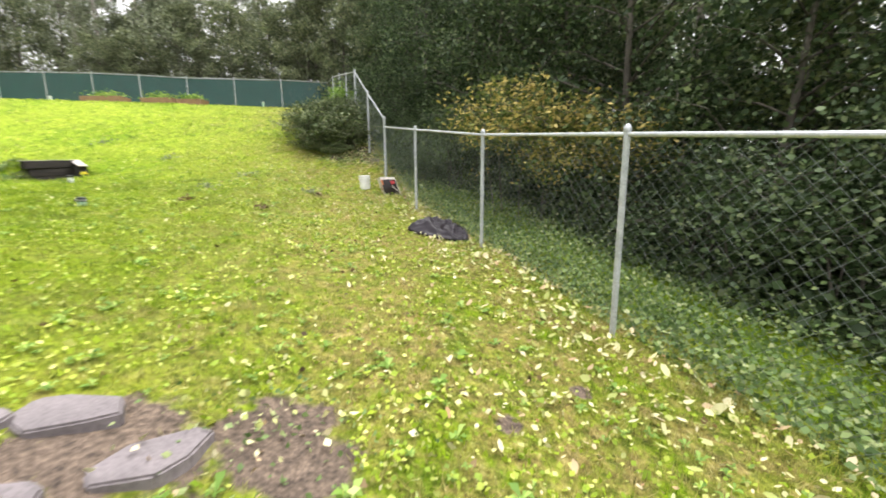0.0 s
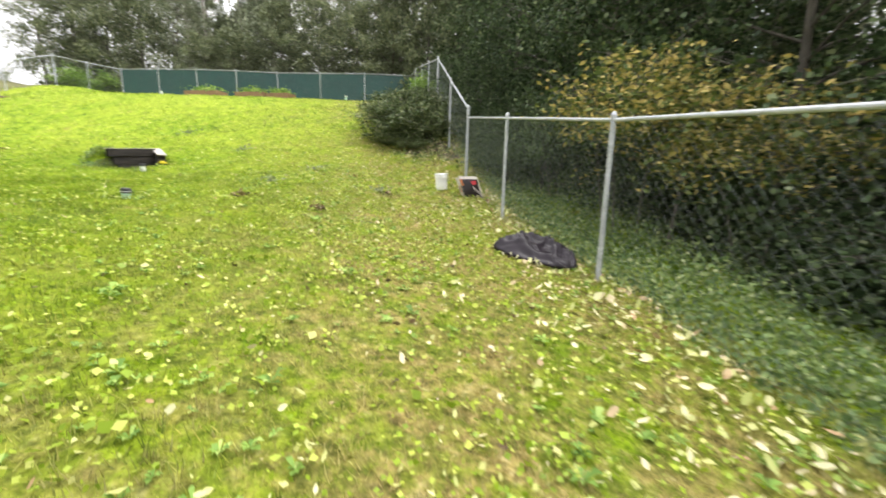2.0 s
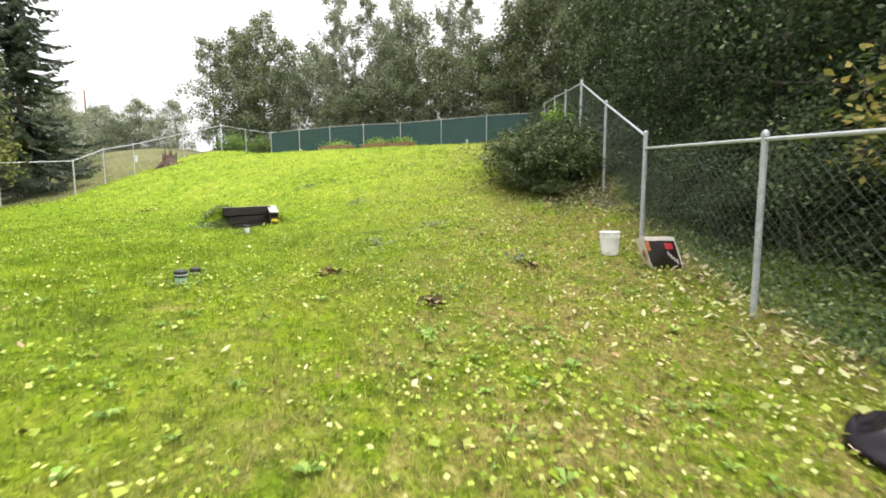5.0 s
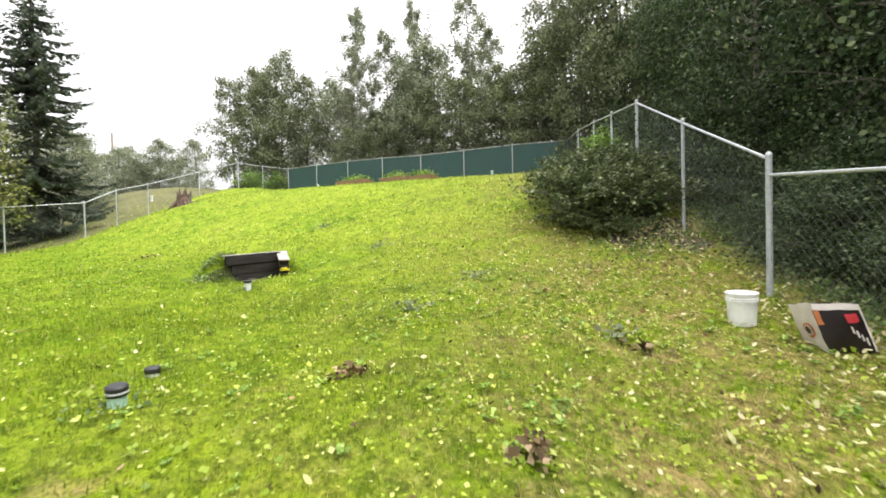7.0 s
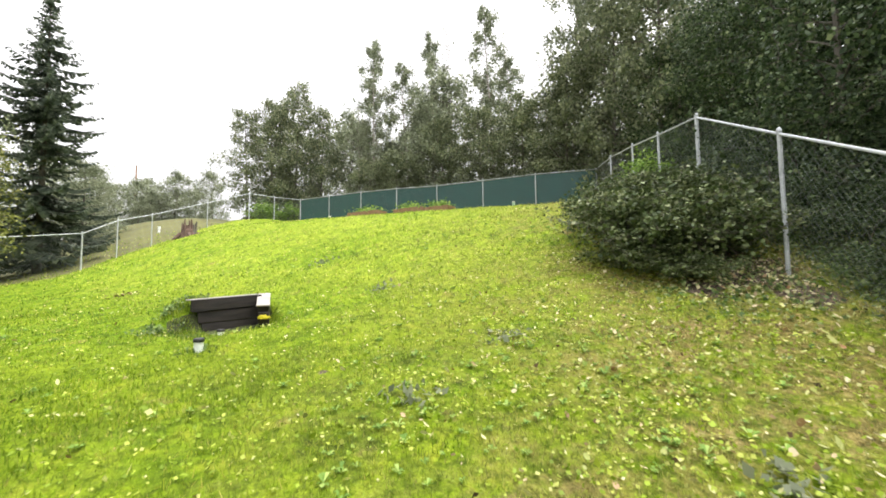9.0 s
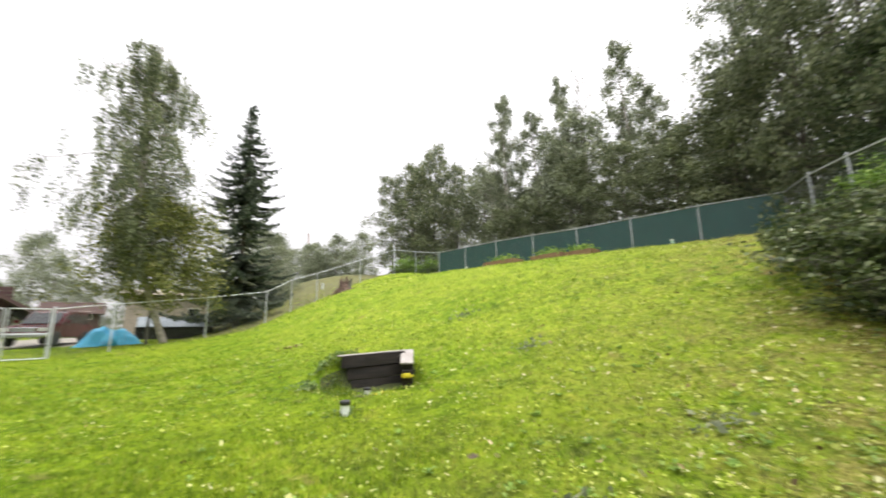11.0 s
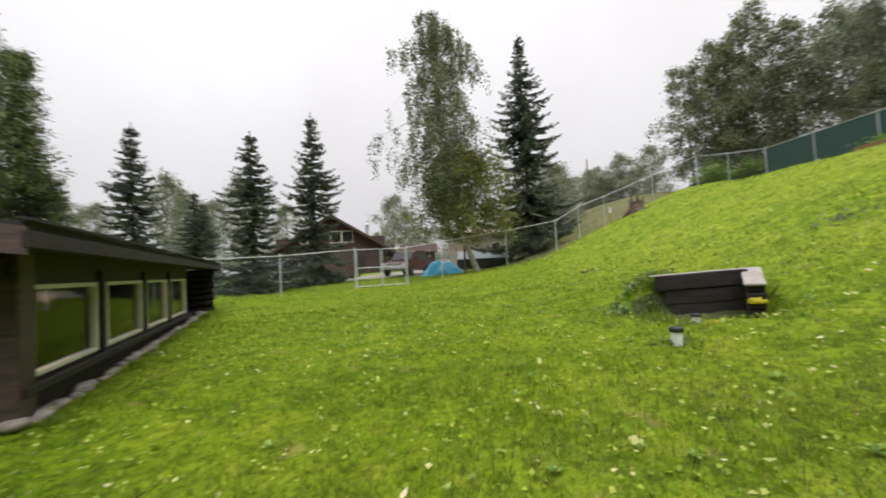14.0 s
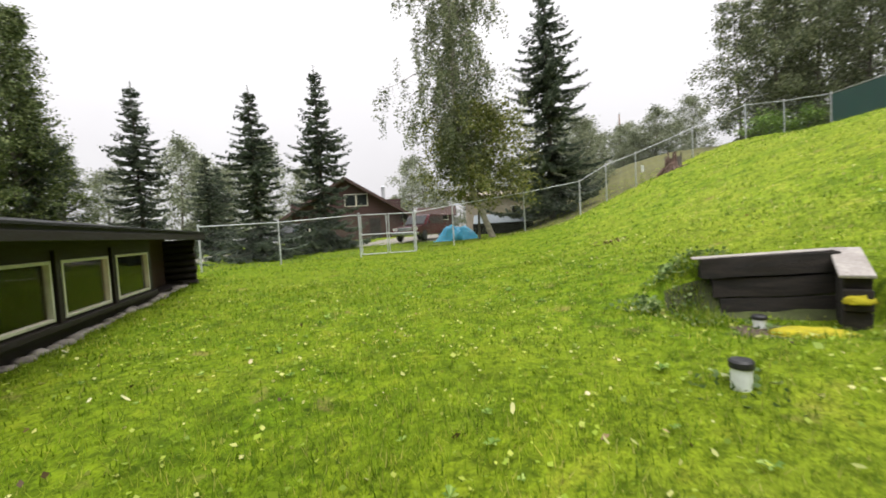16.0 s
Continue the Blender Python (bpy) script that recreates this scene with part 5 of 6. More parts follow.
def plastic_sheet(x, y, turn, lx, ly):
    """A wet plastic sack lying flat: a rolled hem round the wide end, long folds to the narrow one."""
    m = Matrix.Translation((x, y, 0)) @ Matrix.Rotation(radians(turn), 4, "Z")
    nu, nv = 80, 48
    V, F = [], []
    for i in range(nu + 1):
        for j in range(nv + 1):
            u, v = 2 * i / nu - 1, 2 * j / nv - 1
            half = ly * (1 - 0.45 * u) * (max(0.02, 1 - abs(u) ** 3.2) ** 0.5) * (1 + 0.05 * math.sin(5 * u + 1))
            edge = 1 - max(abs(u), abs(v)) ** 4
            swell = 0.05 * noise.noise(Vector((u * 1.4, v * 1.3, 4.0)))
            folds = 0.0
            for off, slope, wave, wid, high in SACK_FOLDS:
                run = v - off - slope * u - 0.16 * math.sin(wave * u + 5 * off)
                folds += high * math.exp(-(run / wid) ** 2) * (0.55 + 0.45 * math.sin(2.6 * u + 9 * off))
            cross = 0.045 * math.exp(-((u + 0.25 - 0.35 * v) / 0.09) ** 2) - 0.035 * math.exp(-((u - 0.5 + 0.3 * v) / 0.07) ** 2)
            hem = math.exp(-((u + 0.86 + 0.1 * v * v) / 0.09) ** 2) + math.exp(-((v - 0.86) / 0.09) ** 2) * (u < 0.3)
            crumple = 0.045 * (1 - min(1.0, 4 * abs(noise.noise(Vector((u * 2.3 + v, v * 2.1 - 0.6 * u, 7.0))))))
            z = 0.025 + edge * (0.07 + 0.1 * max(0.0, 1 - ((u + 0.3) / 0.7) ** 2) * (1 - v * v) + swell + folds + cross + crumple) + 0.05 * min(1, hem)
            w = m @ Vector((u * lx, v * half + 0.05 * math.sin(2.3 * u), 0))
            V.append((w.x, w.y, gz(w.x, w.y) + (z if edge > 0.02 else 0.004) + 0.02))
    for i in range(nu):
        for j in range(nv):
            k = i * (nv + 1) + j
            F.append((k, k + nv + 1, k + nv + 2, k + 1))
    ob = tagged(put("black_plastic_bag", raw("black_plastic_bag", V, F), M_TARP_BLACK, smooth=True), "wet black plastic sack lying crumpled on the lawn by the fence", "plastic bag")
    s = ob.modifiers.new("hem", "SOLIDIFY")
    s.thickness, s.offset = 0.006, 1


M_TARP_BLACK.node_tree.nodes["Principled BSDF"].inputs["Specular IOR Level"].default_value = 0.3
plastic_sheet(-2.3, 6.98, -29, 0.5, 0.47)


def vehicle(name, label, x, y, turn, paint, pickup):
    g = gz(x, y)
    m = Matrix.Translation((x, y, g + 0.02)) @ Matrix.Rotation(radians(turn), 4, "Z")
    t = thing(name, m, label, "car")

    def bit(n, bm, mat, parent=t, label="", smooth=False):
        bmesh.ops.transform(bm, matrix=m, verts=bm.verts)
        return part(n, bm, mat, parent, label, smooth)

    def hull(profile, half, inset, mat, n):
        bm = B()
        lo, hi = [[bm.verts.new((px, sd * half, pz)) for px, pz in profile] for sd in (-1, 1)]
        bm.faces.new(lo)
        bm.faces.new(hi[::-1])
        for i in range(len(profile)):
            k = (i + 1) % len(profile)
            bm.faces.new((lo[i], hi[i], hi[k], lo[k]))
        bmesh.ops.recalc_face_normals(bm, faces=bm.faces)
        bmesh.ops.bevel(bm, geom=list(bm.edges), offset=inset, segments=2, affect="EDGES")
        return bit(n, bm, mat)
    L = 2.55
    body = hull([(L, 0.45), (L + 0.05, 0.62), (L, 0.95), (1.1, 1.08), (-L, 1.1), (-L - 0.02, 0.5), (-1.9, 0.4), (2.0, 0.4)], 0.95, 0.05, paint, "body")
    back = -0.75 if pickup else -2.4
    hull([(1.15, 1.05), (0.35, 1.7), (0.1, 1.76), (back + 0.25, 1.76), (back, 1.06)], 0.83, 0.06, paint, "cab")
    for s in (-1, 1):
        bm = B()
        q = [(0.95, 1.14), (0.38, 1.6), (-0.7 if pickup else -2.1, 1.62), (-0.72 if pickup else -2.25, 1.14)]
        vs = [bm.verts.new((a, s * 0.835, b)) for a, b in q] + [bm.verts.new((a, s * 0.82, b)) for a, b in q]
        bm.faces.new(vs[:4])
        bm.faces.new(vs[4:][::-1])
        for i in range(4):
            bm.faces.new((vs[i], vs[4 + i], vs[4 + (i + 1) % 4], vs[(i + 1) % 4]))
        bmesh.ops.recalc_face_normals(bm, faces=bm.faces)
        bit("side_window", bm, M_CARGLASS)
        bit("headlight", box(B(), (L - 0.02, s * 0.72 - 0.16, 0.72), (L + 0.06, s * 0.72 + 0.16, 0.9), bevel=0.02), M_HEADLIGHT, body)
        bit("mirror", box(B(), (0.85, s * 1.02 - 0.08, 1.15), (0.98, s * 1.02 + 0.08, 1.32), bevel=0.02), paint)
        for xx in (1.65, -1.6):
            w = bit("wheel", tube(B(), (xx, s * 0.97, 0.37), (xx, s * 0.74, 0.37), 0.24, seg=20), M_CHROME)
            bit("tyre", lathe(B(), [(0.25, -0.12), (0.34, -0.12), (0.37, -0.08), (0.37, 0.08), (0.34, 0.12), (0.25, 0.12)], 24, Matrix.Translation((xx, s * 0.86, 0.37)) @ Matrix.Rotation(radians(90), 4, "X")), M_TYRE, w, smooth=False)
    bm = B()
    vs = [bm.verts.new(p) for p in ((1.13, -0.72, 1.1), (1.13, 0.72, 1.1), (0.43, 0.66, 1.67), (0.43, -0.66, 1.67))]
    bm.faces.new(vs)
    bmesh.ops.translate(bm, vec=(0.05, 0, 0.03), verts=bm.verts)
    bmesh.ops.solidify(bm, geom=bm.faces[:], thickness=0.02)
    bit("windscreen", bm, M_CARGLASS)
    bit("grille", box(B(), (L + 0.0, -0.5, 0.7), (L + 0.07, 0.5, 0.92), bevel=0.02), M_CHROME, body)
    bit("bumper", box(B(), (L - 0.05, -0.95, 0.42), (L + 0.16, 0.95, 0.6), bevel=0.03), M_CHROME, body)


vehicle("maroon_truck", "maroon sport utility truck parked before the house", -34.4, -6.9, 3, M_CARPAINT, False)
vehicle("green_pickup", "dark green pickup parked behind the spruce", -31.5, -15.8, 10, M_CARGREEN, True)


def utility_pole(x, y, top):
    z = gz(x, y)
    t = thing("utility_pole", Matrix.Translation((x, y, z)), "far brown wooden utility pole among the trees", "utility pole")
    part("pole", tube(B(), (x, y, z - 0.5), (x, y, top), 0.17, 0.1, 10), M_BEDWOOD, t)
    part("insulator", lathe(B(), [(0.05, 0.0), (0.09, 0.05), (0.06, 0.2)], 10, Matrix.Translation((x, y, top - 0.02))), M_GALV, t)


utility_pole(-85, 6.23, 20.2)


# ---- things on the lawn ----
def timber_beam(lo, hi, m, seed):
    """An old sawn timber with worn, wavering edges."""
    bm = B()
    n = 14
    rings = []
    for i in range(n + 1):
        y = lo[1] + (hi[1] - lo[1]) * i / n
        ring = []
        for x, z in ((lo[0], lo[2]), (hi[0], lo[2]), (hi[0] + 0.004, (lo[2] + hi[2]) / 2), (hi[0], hi[2]), (lo[0], hi[2])):
            q = Vector((x * 7, y * 3.1, z * 7 + seed))
            ring.append(bm.verts.new(m @ Vector((x + 0.02 * noise.noise(q), y + 0.03 * noise.noise(q * 2) * (i in (0, n)), z + 0.016 * noise.noise(q + Vector((5, 0, 0)))))))
        rings.append(ring)
    for p, q in zip(rings, rings[1:]):
        for k in range(5):
            bm.faces.new((p[k], p[(k + 1) % 5], q[(k + 1) % 5], q[k]))
    bm.faces.new(rings[0][::-1])
    bm.faces.new(rings[-1])
    bmesh.ops.recalc_face_normals(bm, faces=bm.faces)
    return bm


def timber_box():
    t = thing("timber_retaining_box", Matrix.Translation((-14.25, 7.1, 1.3)), "low box of black stacked timbers let into the bank", "retaining wall")
    tilt = Matrix.Translation((0, 7.74, 1.6)) @ Matrix.Rotation(radians(3.2), 4, "X") @ Matrix.Translation((0, -7.74, -1.6))
    for k in range(4):
        z = 1.16 + k * 0.215
        y0 = 6.56 if k == 3 else 6.7
        part("timber", timber_beam((-14.42 + 0.016 * (k % 2), y0 + 0.05 * (k % 2), z), (-14.22 + 0.016 * (k % 2), 7.76, z + 0.198), tilt, k), M_TIMBER, t)
    wing = Matrix.Translation((-14.4, 7.745, 0)) @ Matrix.Rotation(radians(-15), 4, "Z")
    for k in range(3):
        z = 1.12 + k * 0.2
        part("timber", box(B(), (0.0, 0.0, z), (0.72 - 0.05 * (k % 2), 0.19, z + 0.19), wing, bevel=0.012), M_TIMBER, t)
    slant = wing @ Matrix.Translation((0, 0, 1.99)) @ Matrix.Rotation(radians(14), 4, "Y")
    part("timber", box(B(), (0.0, 0.002, -0.22), (0.7, 0.188, 0.0), slant, bevel=0.012), M_TIMBER, t)
    part("cap_board", box(B(), (-0.02, -0.03, 0.004), (0.76, 0.2, 0.034), slant, bevel=0.006), M_TIMBER_TOP, t, "pale weathered cap board")
    part("cap_board", box(B(), (-14.44, 6.54, 2.007), (-14.24, 7.73, 2.022), tilt, bevel=0.004), M_TIMBER_TOP, t, "pale weathered cap board")


timber_box()


def moss(name, label, x, y, z, rx, ry, h, seed):
    bm = B()
    bmesh.ops.create_icosphere(bm, subdivisions=3, radius=1)
    for v in bm.verts:
        k = 1 + 0.35 * noise.noise(v.co * 2.2 + Vector((seed, 0, 0))) + 0.12 * noise.noise(v.co * 7)
        v.co = Vector((x + v.co.x * rx * k, y + v.co.y * ry * k, z + max(v.co.z, -0.2) * h * k))
    me = bpy.data.meshes.new(name)
    bm.to_mesh(me)
    bm.free()
    tagged(put(name, me, M_MOSS, smooth=True), label, "moss")


moss("moss_cushion", "bright yellow moss on the timber's end", -13.7, 7.66, 1.6, 0.07, 0.11, 0.07, 1)
moss("moss_cushion", "bright yellow moss at the foot of the timbers", -13.5, 7.3, gz(-13.5, 7.3), 0.22, 0.3, 0.06, 2)


def standpipe(name, label, x, y, r, h, mat, cap_mat, cap_h, lean=0.0):
    z = gz(x, y)
    m = Matrix.Translation((x, y, z)) @ Matrix.Rotation(lean, 4, "Y")
    t = thing(name, m, label, "pipe")
    part("pipe", lathe(B(), [(r, -0.2), (r, h - cap_h * 0.5)], 20, m), mat, t, smooth=False)
    part("cap", lathe(B(), [(r + 0.008, h - cap_h), (r + 0.011, h - cap_h + 0.01), (r + 0.011, h - 0.012), (r, h), (r * 0.5, h + 0.004)], 20, m), cap_mat, t)
    if cap_h > 0.06:
        part("clamp_band", lathe(B(), [(r + 0.012, h - cap_h * 0.75), (r + 0.014, h - cap_h * 0.65), (r + 0.012, h - cap_h * 0.55)], 20, m), M_GALV, t, "steel clamp band")
    return t


standpipe("cleanout_pipe", "white plastic cleanout pipe with a black rubber cap", -12.0, 6.44, 0.056, 0.17, M_PVC, M_RUBBER, 0.05)
standpipe("cleanout_pipe", "short white cleanout pipe before the timbers", -13.78, 6.98, 0.052, 0.12, M_PVC, M_RUBBER, 0.04)
standpipe("cleanout_pipe", "pale green cleanout pipe with a black cap", -8.13, 4.57, 0.058, 0.15, M_PVC_GREEN, M_RUBBER, 0.075, 0.08)
standpipe("cleanout_pipe", "low white pipe with a black cap sunk in grass", -8.7, 4.82, 0.05, 0.08, M_PVC, M_RUBBER, 0.05)
standpipe("vent_pipe", "pale blue pipe by the green fence", -19.9, 21.3, 0.07, 0.35, M_PVC_GREEN, M_PVC, 0.06)
standpipe("vent_pipe", "small white pipe by the green fence", -32.6, 16.6, 0.07, 0.3, M_PVC, M_PVC, 0.06)
standpipe("vent_pipe", "small white pipe outside the far fence", -37.8, 7.2, 0.08, 0.4, M_PVC, M_PVC, 0.06)


def bucket(x, y):
    m = Matrix.Translation((x, y, gz(x, y) - 0.01)) @ Matrix.Rotation(0.05, 4, "X")
    t = thing("bucket", m, "white plastic bucket standing by the fence", "bucket")
    outer = [(0.125, 0), (0.13, 0.01), (0.15, 0.37)]
    inner = [(0.145, 0.37), (0.126, 0.02)]
    part("body", lathe(B(), outer + inner, 28, m), M_WHITE_PLASTIC, t, smooth=False)
    for z, r in ((0.355, 0.158), (0.30, 0.154), (0.275, 0.153)):
        part("rim", lathe(B(), [(r - 0.006, z - 0.008), (r, z - 0.006), (r, z + 0.01), (r - 0.006, z + 0.014)], 28, m), M_WHITE_PLASTIC, t)
    pts = [m @ Vector((0.155 * math.cos(a), 0.05, 0.29 - 0.13 * math.sin(a))) + (m.to_3x3() @ Vector((0, 0.11 * math.sin(a), 0))) for a in np.linspace(0, math.pi, 9)]
    bm = B()
    for a, b in zip(pts, pts[1:]):
        tube(bm, a, b, 0.003, seg=5)
    part("handle", bm, M_GALV, t)


bucket(-5.74, 9.98)


def charcoal_bag(x, y):
    m = Matrix.Translation((x, y, gz(x, y) - 0.02)) @ Matrix.Rotation(radians(42), 4, "Z")
    t = thing("charcoal_bag", m, "half-slumped black and white printed charcoal bag by the fence", "bag")
    W, D, H = 0.42, 0.3, 0.44

    def at(px, py, pz):
        """A place on the slumped bag from shares of its width, depth and height."""
        puff = 1 + 0.22 * (1 - (2 * px) ** 2) * (1 - (2 * pz - 1) ** 2)
        k = 0.012 * noise.noise(Vector((px * 5, py * 5, pz * 5))) + 0.006 * noise.noise(Vector((px * 13, py * 9, pz * 13)))
        return m @ Vector((px * W + k - 0.17 * pz + 0.03 * pz * pz, py * D * puff + k + 0.05 * pz, pz * H * (1 - 0.14 * py) + k))

    def face(name, origin, du, dv, mat, parent=t, label="", lift=0.0, n=10):
        o, du, dv = Vector(origin), Vector(du), Vector(dv)
        V, F = [], []
        nrm = dv.cross(du).normalized() * lift
        for i in range(n + 1):
            for k in range(n + 1):
                V.append(tuple(at(*(o + du * (i / n) + dv * (k / n) + nrm))))
        for i in range(n):
            for k in range(n):
                a = i * (n + 1) + k
                F.append((a, a + 1, a + n + 2, a + n + 1))
        return put(name, raw(name, V, F), mat, parent, label, True)
    body = face("front", (-0.5, -0.5, 0), (1, 0, 0), (0, 0, 1), M_BLACKBAG, label="black printed front")
    face("back", (0.5, 0.5, 0), (-1, 0, 0), (0, 0, 1), M_BLACKBAG)
    face("side_panel", (-0.5, 0.5, 0), (0, -1, 0), (0, 0, 1), M_WHITEBAG, label="white printed side panel")
    face("side_panel", (0.5, -0.5, 0), (0, 1, 0), (0, 0, 1), M_WHITEBAG, label="white printed side panel")
    top = face("top", (-0.5, -0.5, 1), (1, 0, 0), (0, 1, 0), M_BLACKBAG, label="dark folded top")
    face("base", (-0.5, 0.5, 0), (1, 0, 0), (0, -1, 0), M_BLACKBAG)
    # prints lie just proud of the paper
    face("print", (-0.15, -0.1, 1.012), (0.4, 0, 0), (0, 0.35, 0), M_WHITEBAG, top, n=4)
    face("print", (-0.5, -0.512, 0.86), (1, 0, 0), (0, 0, 0.13), M_WHITEBAG, body, n=6)
    face("print", (0.44, -0.514, 0.03), (0.055, 0, 0), (0, 0, 0.9), M_WHITEBAG, body, n=6)
    face("print", (-0.49, -0.512, 0.55), (0.1, 0, 0), (0, 0, 0.3), M_ORANGEPRINT, body, n=4)
    face("print", (0.08, -0.516, 0.62), (0.26, 0, 0), (0, 0, 0.17), M_REDPRINT, body, n=4)
    for k in range(4):
        face("print", (0.1 + 0.075 * k, -0.516, 0.4 - 0.08 * k), (0.05, 0, 0), (0, 0, 0.15), M_WHITEBAG, body, n=3)
    for cy, r, mat, out in ((-0.05, 0.07, M_ORANGEPRINT, 0.515), (-0.05, 0.05, M_WHITEBAG, 0.525), (-0.05, 0.035, M_BLACKBAG, 0.535)):
        bm = B()
        c = bm.verts.new(at(-out, cy, 0.42))
        ring = [bm.verts.new(at(-out, cy + r / D * math.cos(a), 0.42 + r / H * math.sin(a))) for a in np.linspace(0, 2 * math.pi, 20, endpoint=False)]
        for i in range(20):
            bm.faces.new((c, ring[i], ring[(i + 1) % 20]))
        part("print", bm, mat, body)


charcoal_bag(-4.95, 10.05)


def slab(x, y, rx, ry, turn, seed):
    rs = random.Random(seed)
    n = 7
    pts = []
    for i in range(n):
        a = 2 * math.pi * i / n + rs.uniform(-0.25, 0.25)
        p = Matrix.Rotation(radians(turn), 4, "Z") @ Vector((rx * math.cos(a) * rs.uniform(0.85, 1.1), ry * math.sin(a) * rs.uniform(0.85, 1.1), 0))
        pts.append((x + p.x, y + p.y))
    bm = B()
    z = gz(x, y)
    top = [bm.verts.new((px, py, z + 0.035 + rs.uniform(-0.006, 0.006))) for px, py in pts]
    bot = [bm.verts.new((px, py, z - 0.06)) for px, py in pts]
    bm.faces.new(top)
    bm.faces.new(bot[::-1])
    for i in range(n):
        bm.faces.new((bot[i], bot[(i + 1) % n], top[(i + 1) % n], top[i]))
    bmesh.ops.recalc_face_normals(bm, faces=bm.faces)
    bmesh.ops.bevel(bm, geom=list(bm.edges), offset=0.012, segments=2, affect="EDGES")
    me = bpy.data.meshes.new("flagstone")
    bm.to_mesh(me)
    bm.free()
    tagged(put("flagstone", me, M_FLAG), "purplish grey flagstone lying in thin grass", "flagstone", "flagstones by the path")


slab(-2.13, 1.22, 0.3, 0.17, 20, 1)
slab(-1.53, 1.22, 0.25, 0.17, 60, 2)
slab(-1.75, 0.82, 0.16, 0.12, 10, 3)
slab(-2.35, 0.95, 0.2, 0.13, 60, 4)


def stump(x, y):
    t = thing("tree_stump", Matrix.Translation((x, y, gz(x, y))), "rotten reddish tree stump on the bank", "stump")
    z = gz(x, y)
    rs = random.Random(4)
    body = part("stump_body", lathe(B(), [(0.5, -0.25), (0.42, 0.08), (0.34, 0.3), (0.3, 0.42)], 14, Matrix.Translation((x, y, z)), 0.12), M_STUMP, t)
    for i in range(11):
        a, r, h = i * 2.4, rs.uniform(0.12, 0.36), rs.uniform(0.5, 1.05)
        p = Vector((x + r * math.cos(a), y + r * math.sin(a), z + 0.05))
        part("splinter", tube(B(), p, p + Vector((rs.uniform(-0.1, 0.1), rs.uniform(-0.1, 0.1), h)), rs.uniform(0.07, 0.13), rs.uniform(0.02, 0.06), 5), M_BARK if i % 3 == 0 else M_STUMP, body)
    for i in range(5):
        a = i * 1.26
        part("root", tube(B(), (x + 0.4 * math.cos(a), y + 0.4 * math.sin(a), z + 0.12), (x + 0.9 * math.cos(a), y + 0.9 * math.sin(a), gz(x + 0.9 * math.cos(a), y + 0.9 * math.sin(a)) - 0.03), 0.1, 0.03, 7), M_STUMP, t)


stump(-32.6, 8.3)


def raised_bed(x, y, w, d, turn, seed):
    z = gz(x, y)
    m = Matrix.Translation((x, y, z)) @ Matrix.Rotation(turn, 4, "Z")
    t = thing("raised_garden_bed", m, "wooden raised garden bed with weedy plants by the green fence", "garden bed", "garden beds")
    for lo, hi in (((-w / 2, -d / 2, -0.3), (w / 2, -d / 2 + 0.05, 0.3)), ((-w / 2, d / 2 - 0.05, -0.3), (w / 2, d / 2, 0.3)), ((-w / 2, -d / 2 + 0.05, -0.3), (-w / 2 + 0.05, d / 2 - 0.05, 0.3)), ((w / 2 - 0.05, -d / 2 + 0.05, -0.3), (w / 2, d / 2 - 0.05, 0.3))):
        bm = box(B(), lo, hi, bevel=0.008)
        bmesh.ops.transform(bm, matrix=m, verts=bm.verts)
        part("board", bm, M_BEDWOOD, t)
    bm = box(B(), (-w / 2 + 0.05, -d / 2 + 0.05, -0.2), (w / 2 - 0.05, d / 2 - 0.05, 0.24))
    bmesh.ops.transform(bm, matrix=m, verts=bm.verts)
    part("soil", bm, M_DIRT, t)
    rng = np.random.default_rng(seed)
    n = 420
    P = np.stack([rng.normal(0, w * 0.22, n), rng.normal(0, d * 0.25, n), 0.24 + np.abs(rng.normal(0, 0.16, n))], 1)
    P = np.array([tuple(m @ Vector(p)) for p in P])
    V, F = leaves(P, 0.16, rng, -0.3, 0.3)
    tagged(put("foliage", raw("foliage", V, F), M_LEAF_LIGHT, t), "pale green leafy plants", kind="stuff")


tg = math.atan2(GD[1], GD[0])
raised_bed(-28.4, 17.3, 2.4, 1.0, tg, 1)
raised_bed(-25.2, 18.5, 1.9, 1.0, tg, 2)
raised_bed(-23.4, 19.2, 1.5, 0.9, tg, 3)


def leaf_clump(x, y, r, n, seed):
    rng_ = np.random.default_rng(seed)
    P = np.stack([rng_.normal(x, r, n), rng_.normal(y, r, n), np.zeros(n)], 1)
    P[:, 2] = ground(P[:, 0], P[:, 1]) + np.abs(rng_.normal(0, 0.03, n)) + 0.02
    V, F = leaves(P, 0.09, rng_, 0.0, 0.3, 0.6)
    tagged(put("wilted_clippings", raw("wilted_clippings", V, F), M_DEAD if seed % 2 else M_LEAF_PALE_HAZE), "small clump of wilted clippings on the lawn", "clippings", "clumps on the lawn", "stuff")


for i, (x, y, r) in enumerate(((-6.55, 8.72, 0.1), (-6.2, 8.55, 0.09), (-9.4, 9.4, 0.14), (-7.6, 6.1, 0.08), (-8.9, 7.7, 0.12), (-5.9, 6.4, 0.08), (-12.9, 9.6, 0.16), (-19.6, 5.6, 0.25), (-16.2, 9.7, 0.15))):
    leaf_clump(x, y, r, 40, i)


# ---- grass, weeds and fallen leaves ----
ROUTE = np.array([e[:2] for _, e, _, _ in PATH])


def from_route(x, y):
    best = np.full(len(x), 1e9)
    for a, b in zip(ROUTE, ROUTE[1:]):
        d = b - a
        k = np.clip(((x - a[0]) * d[0] + (y - a[1]) * d[1]) / (d @ d + 1e-9), 0, 1)
        best = np.minimum(best, np.hypot(x - a[0] - k * d[0], y - a[1] - k * d[1]))
    return best


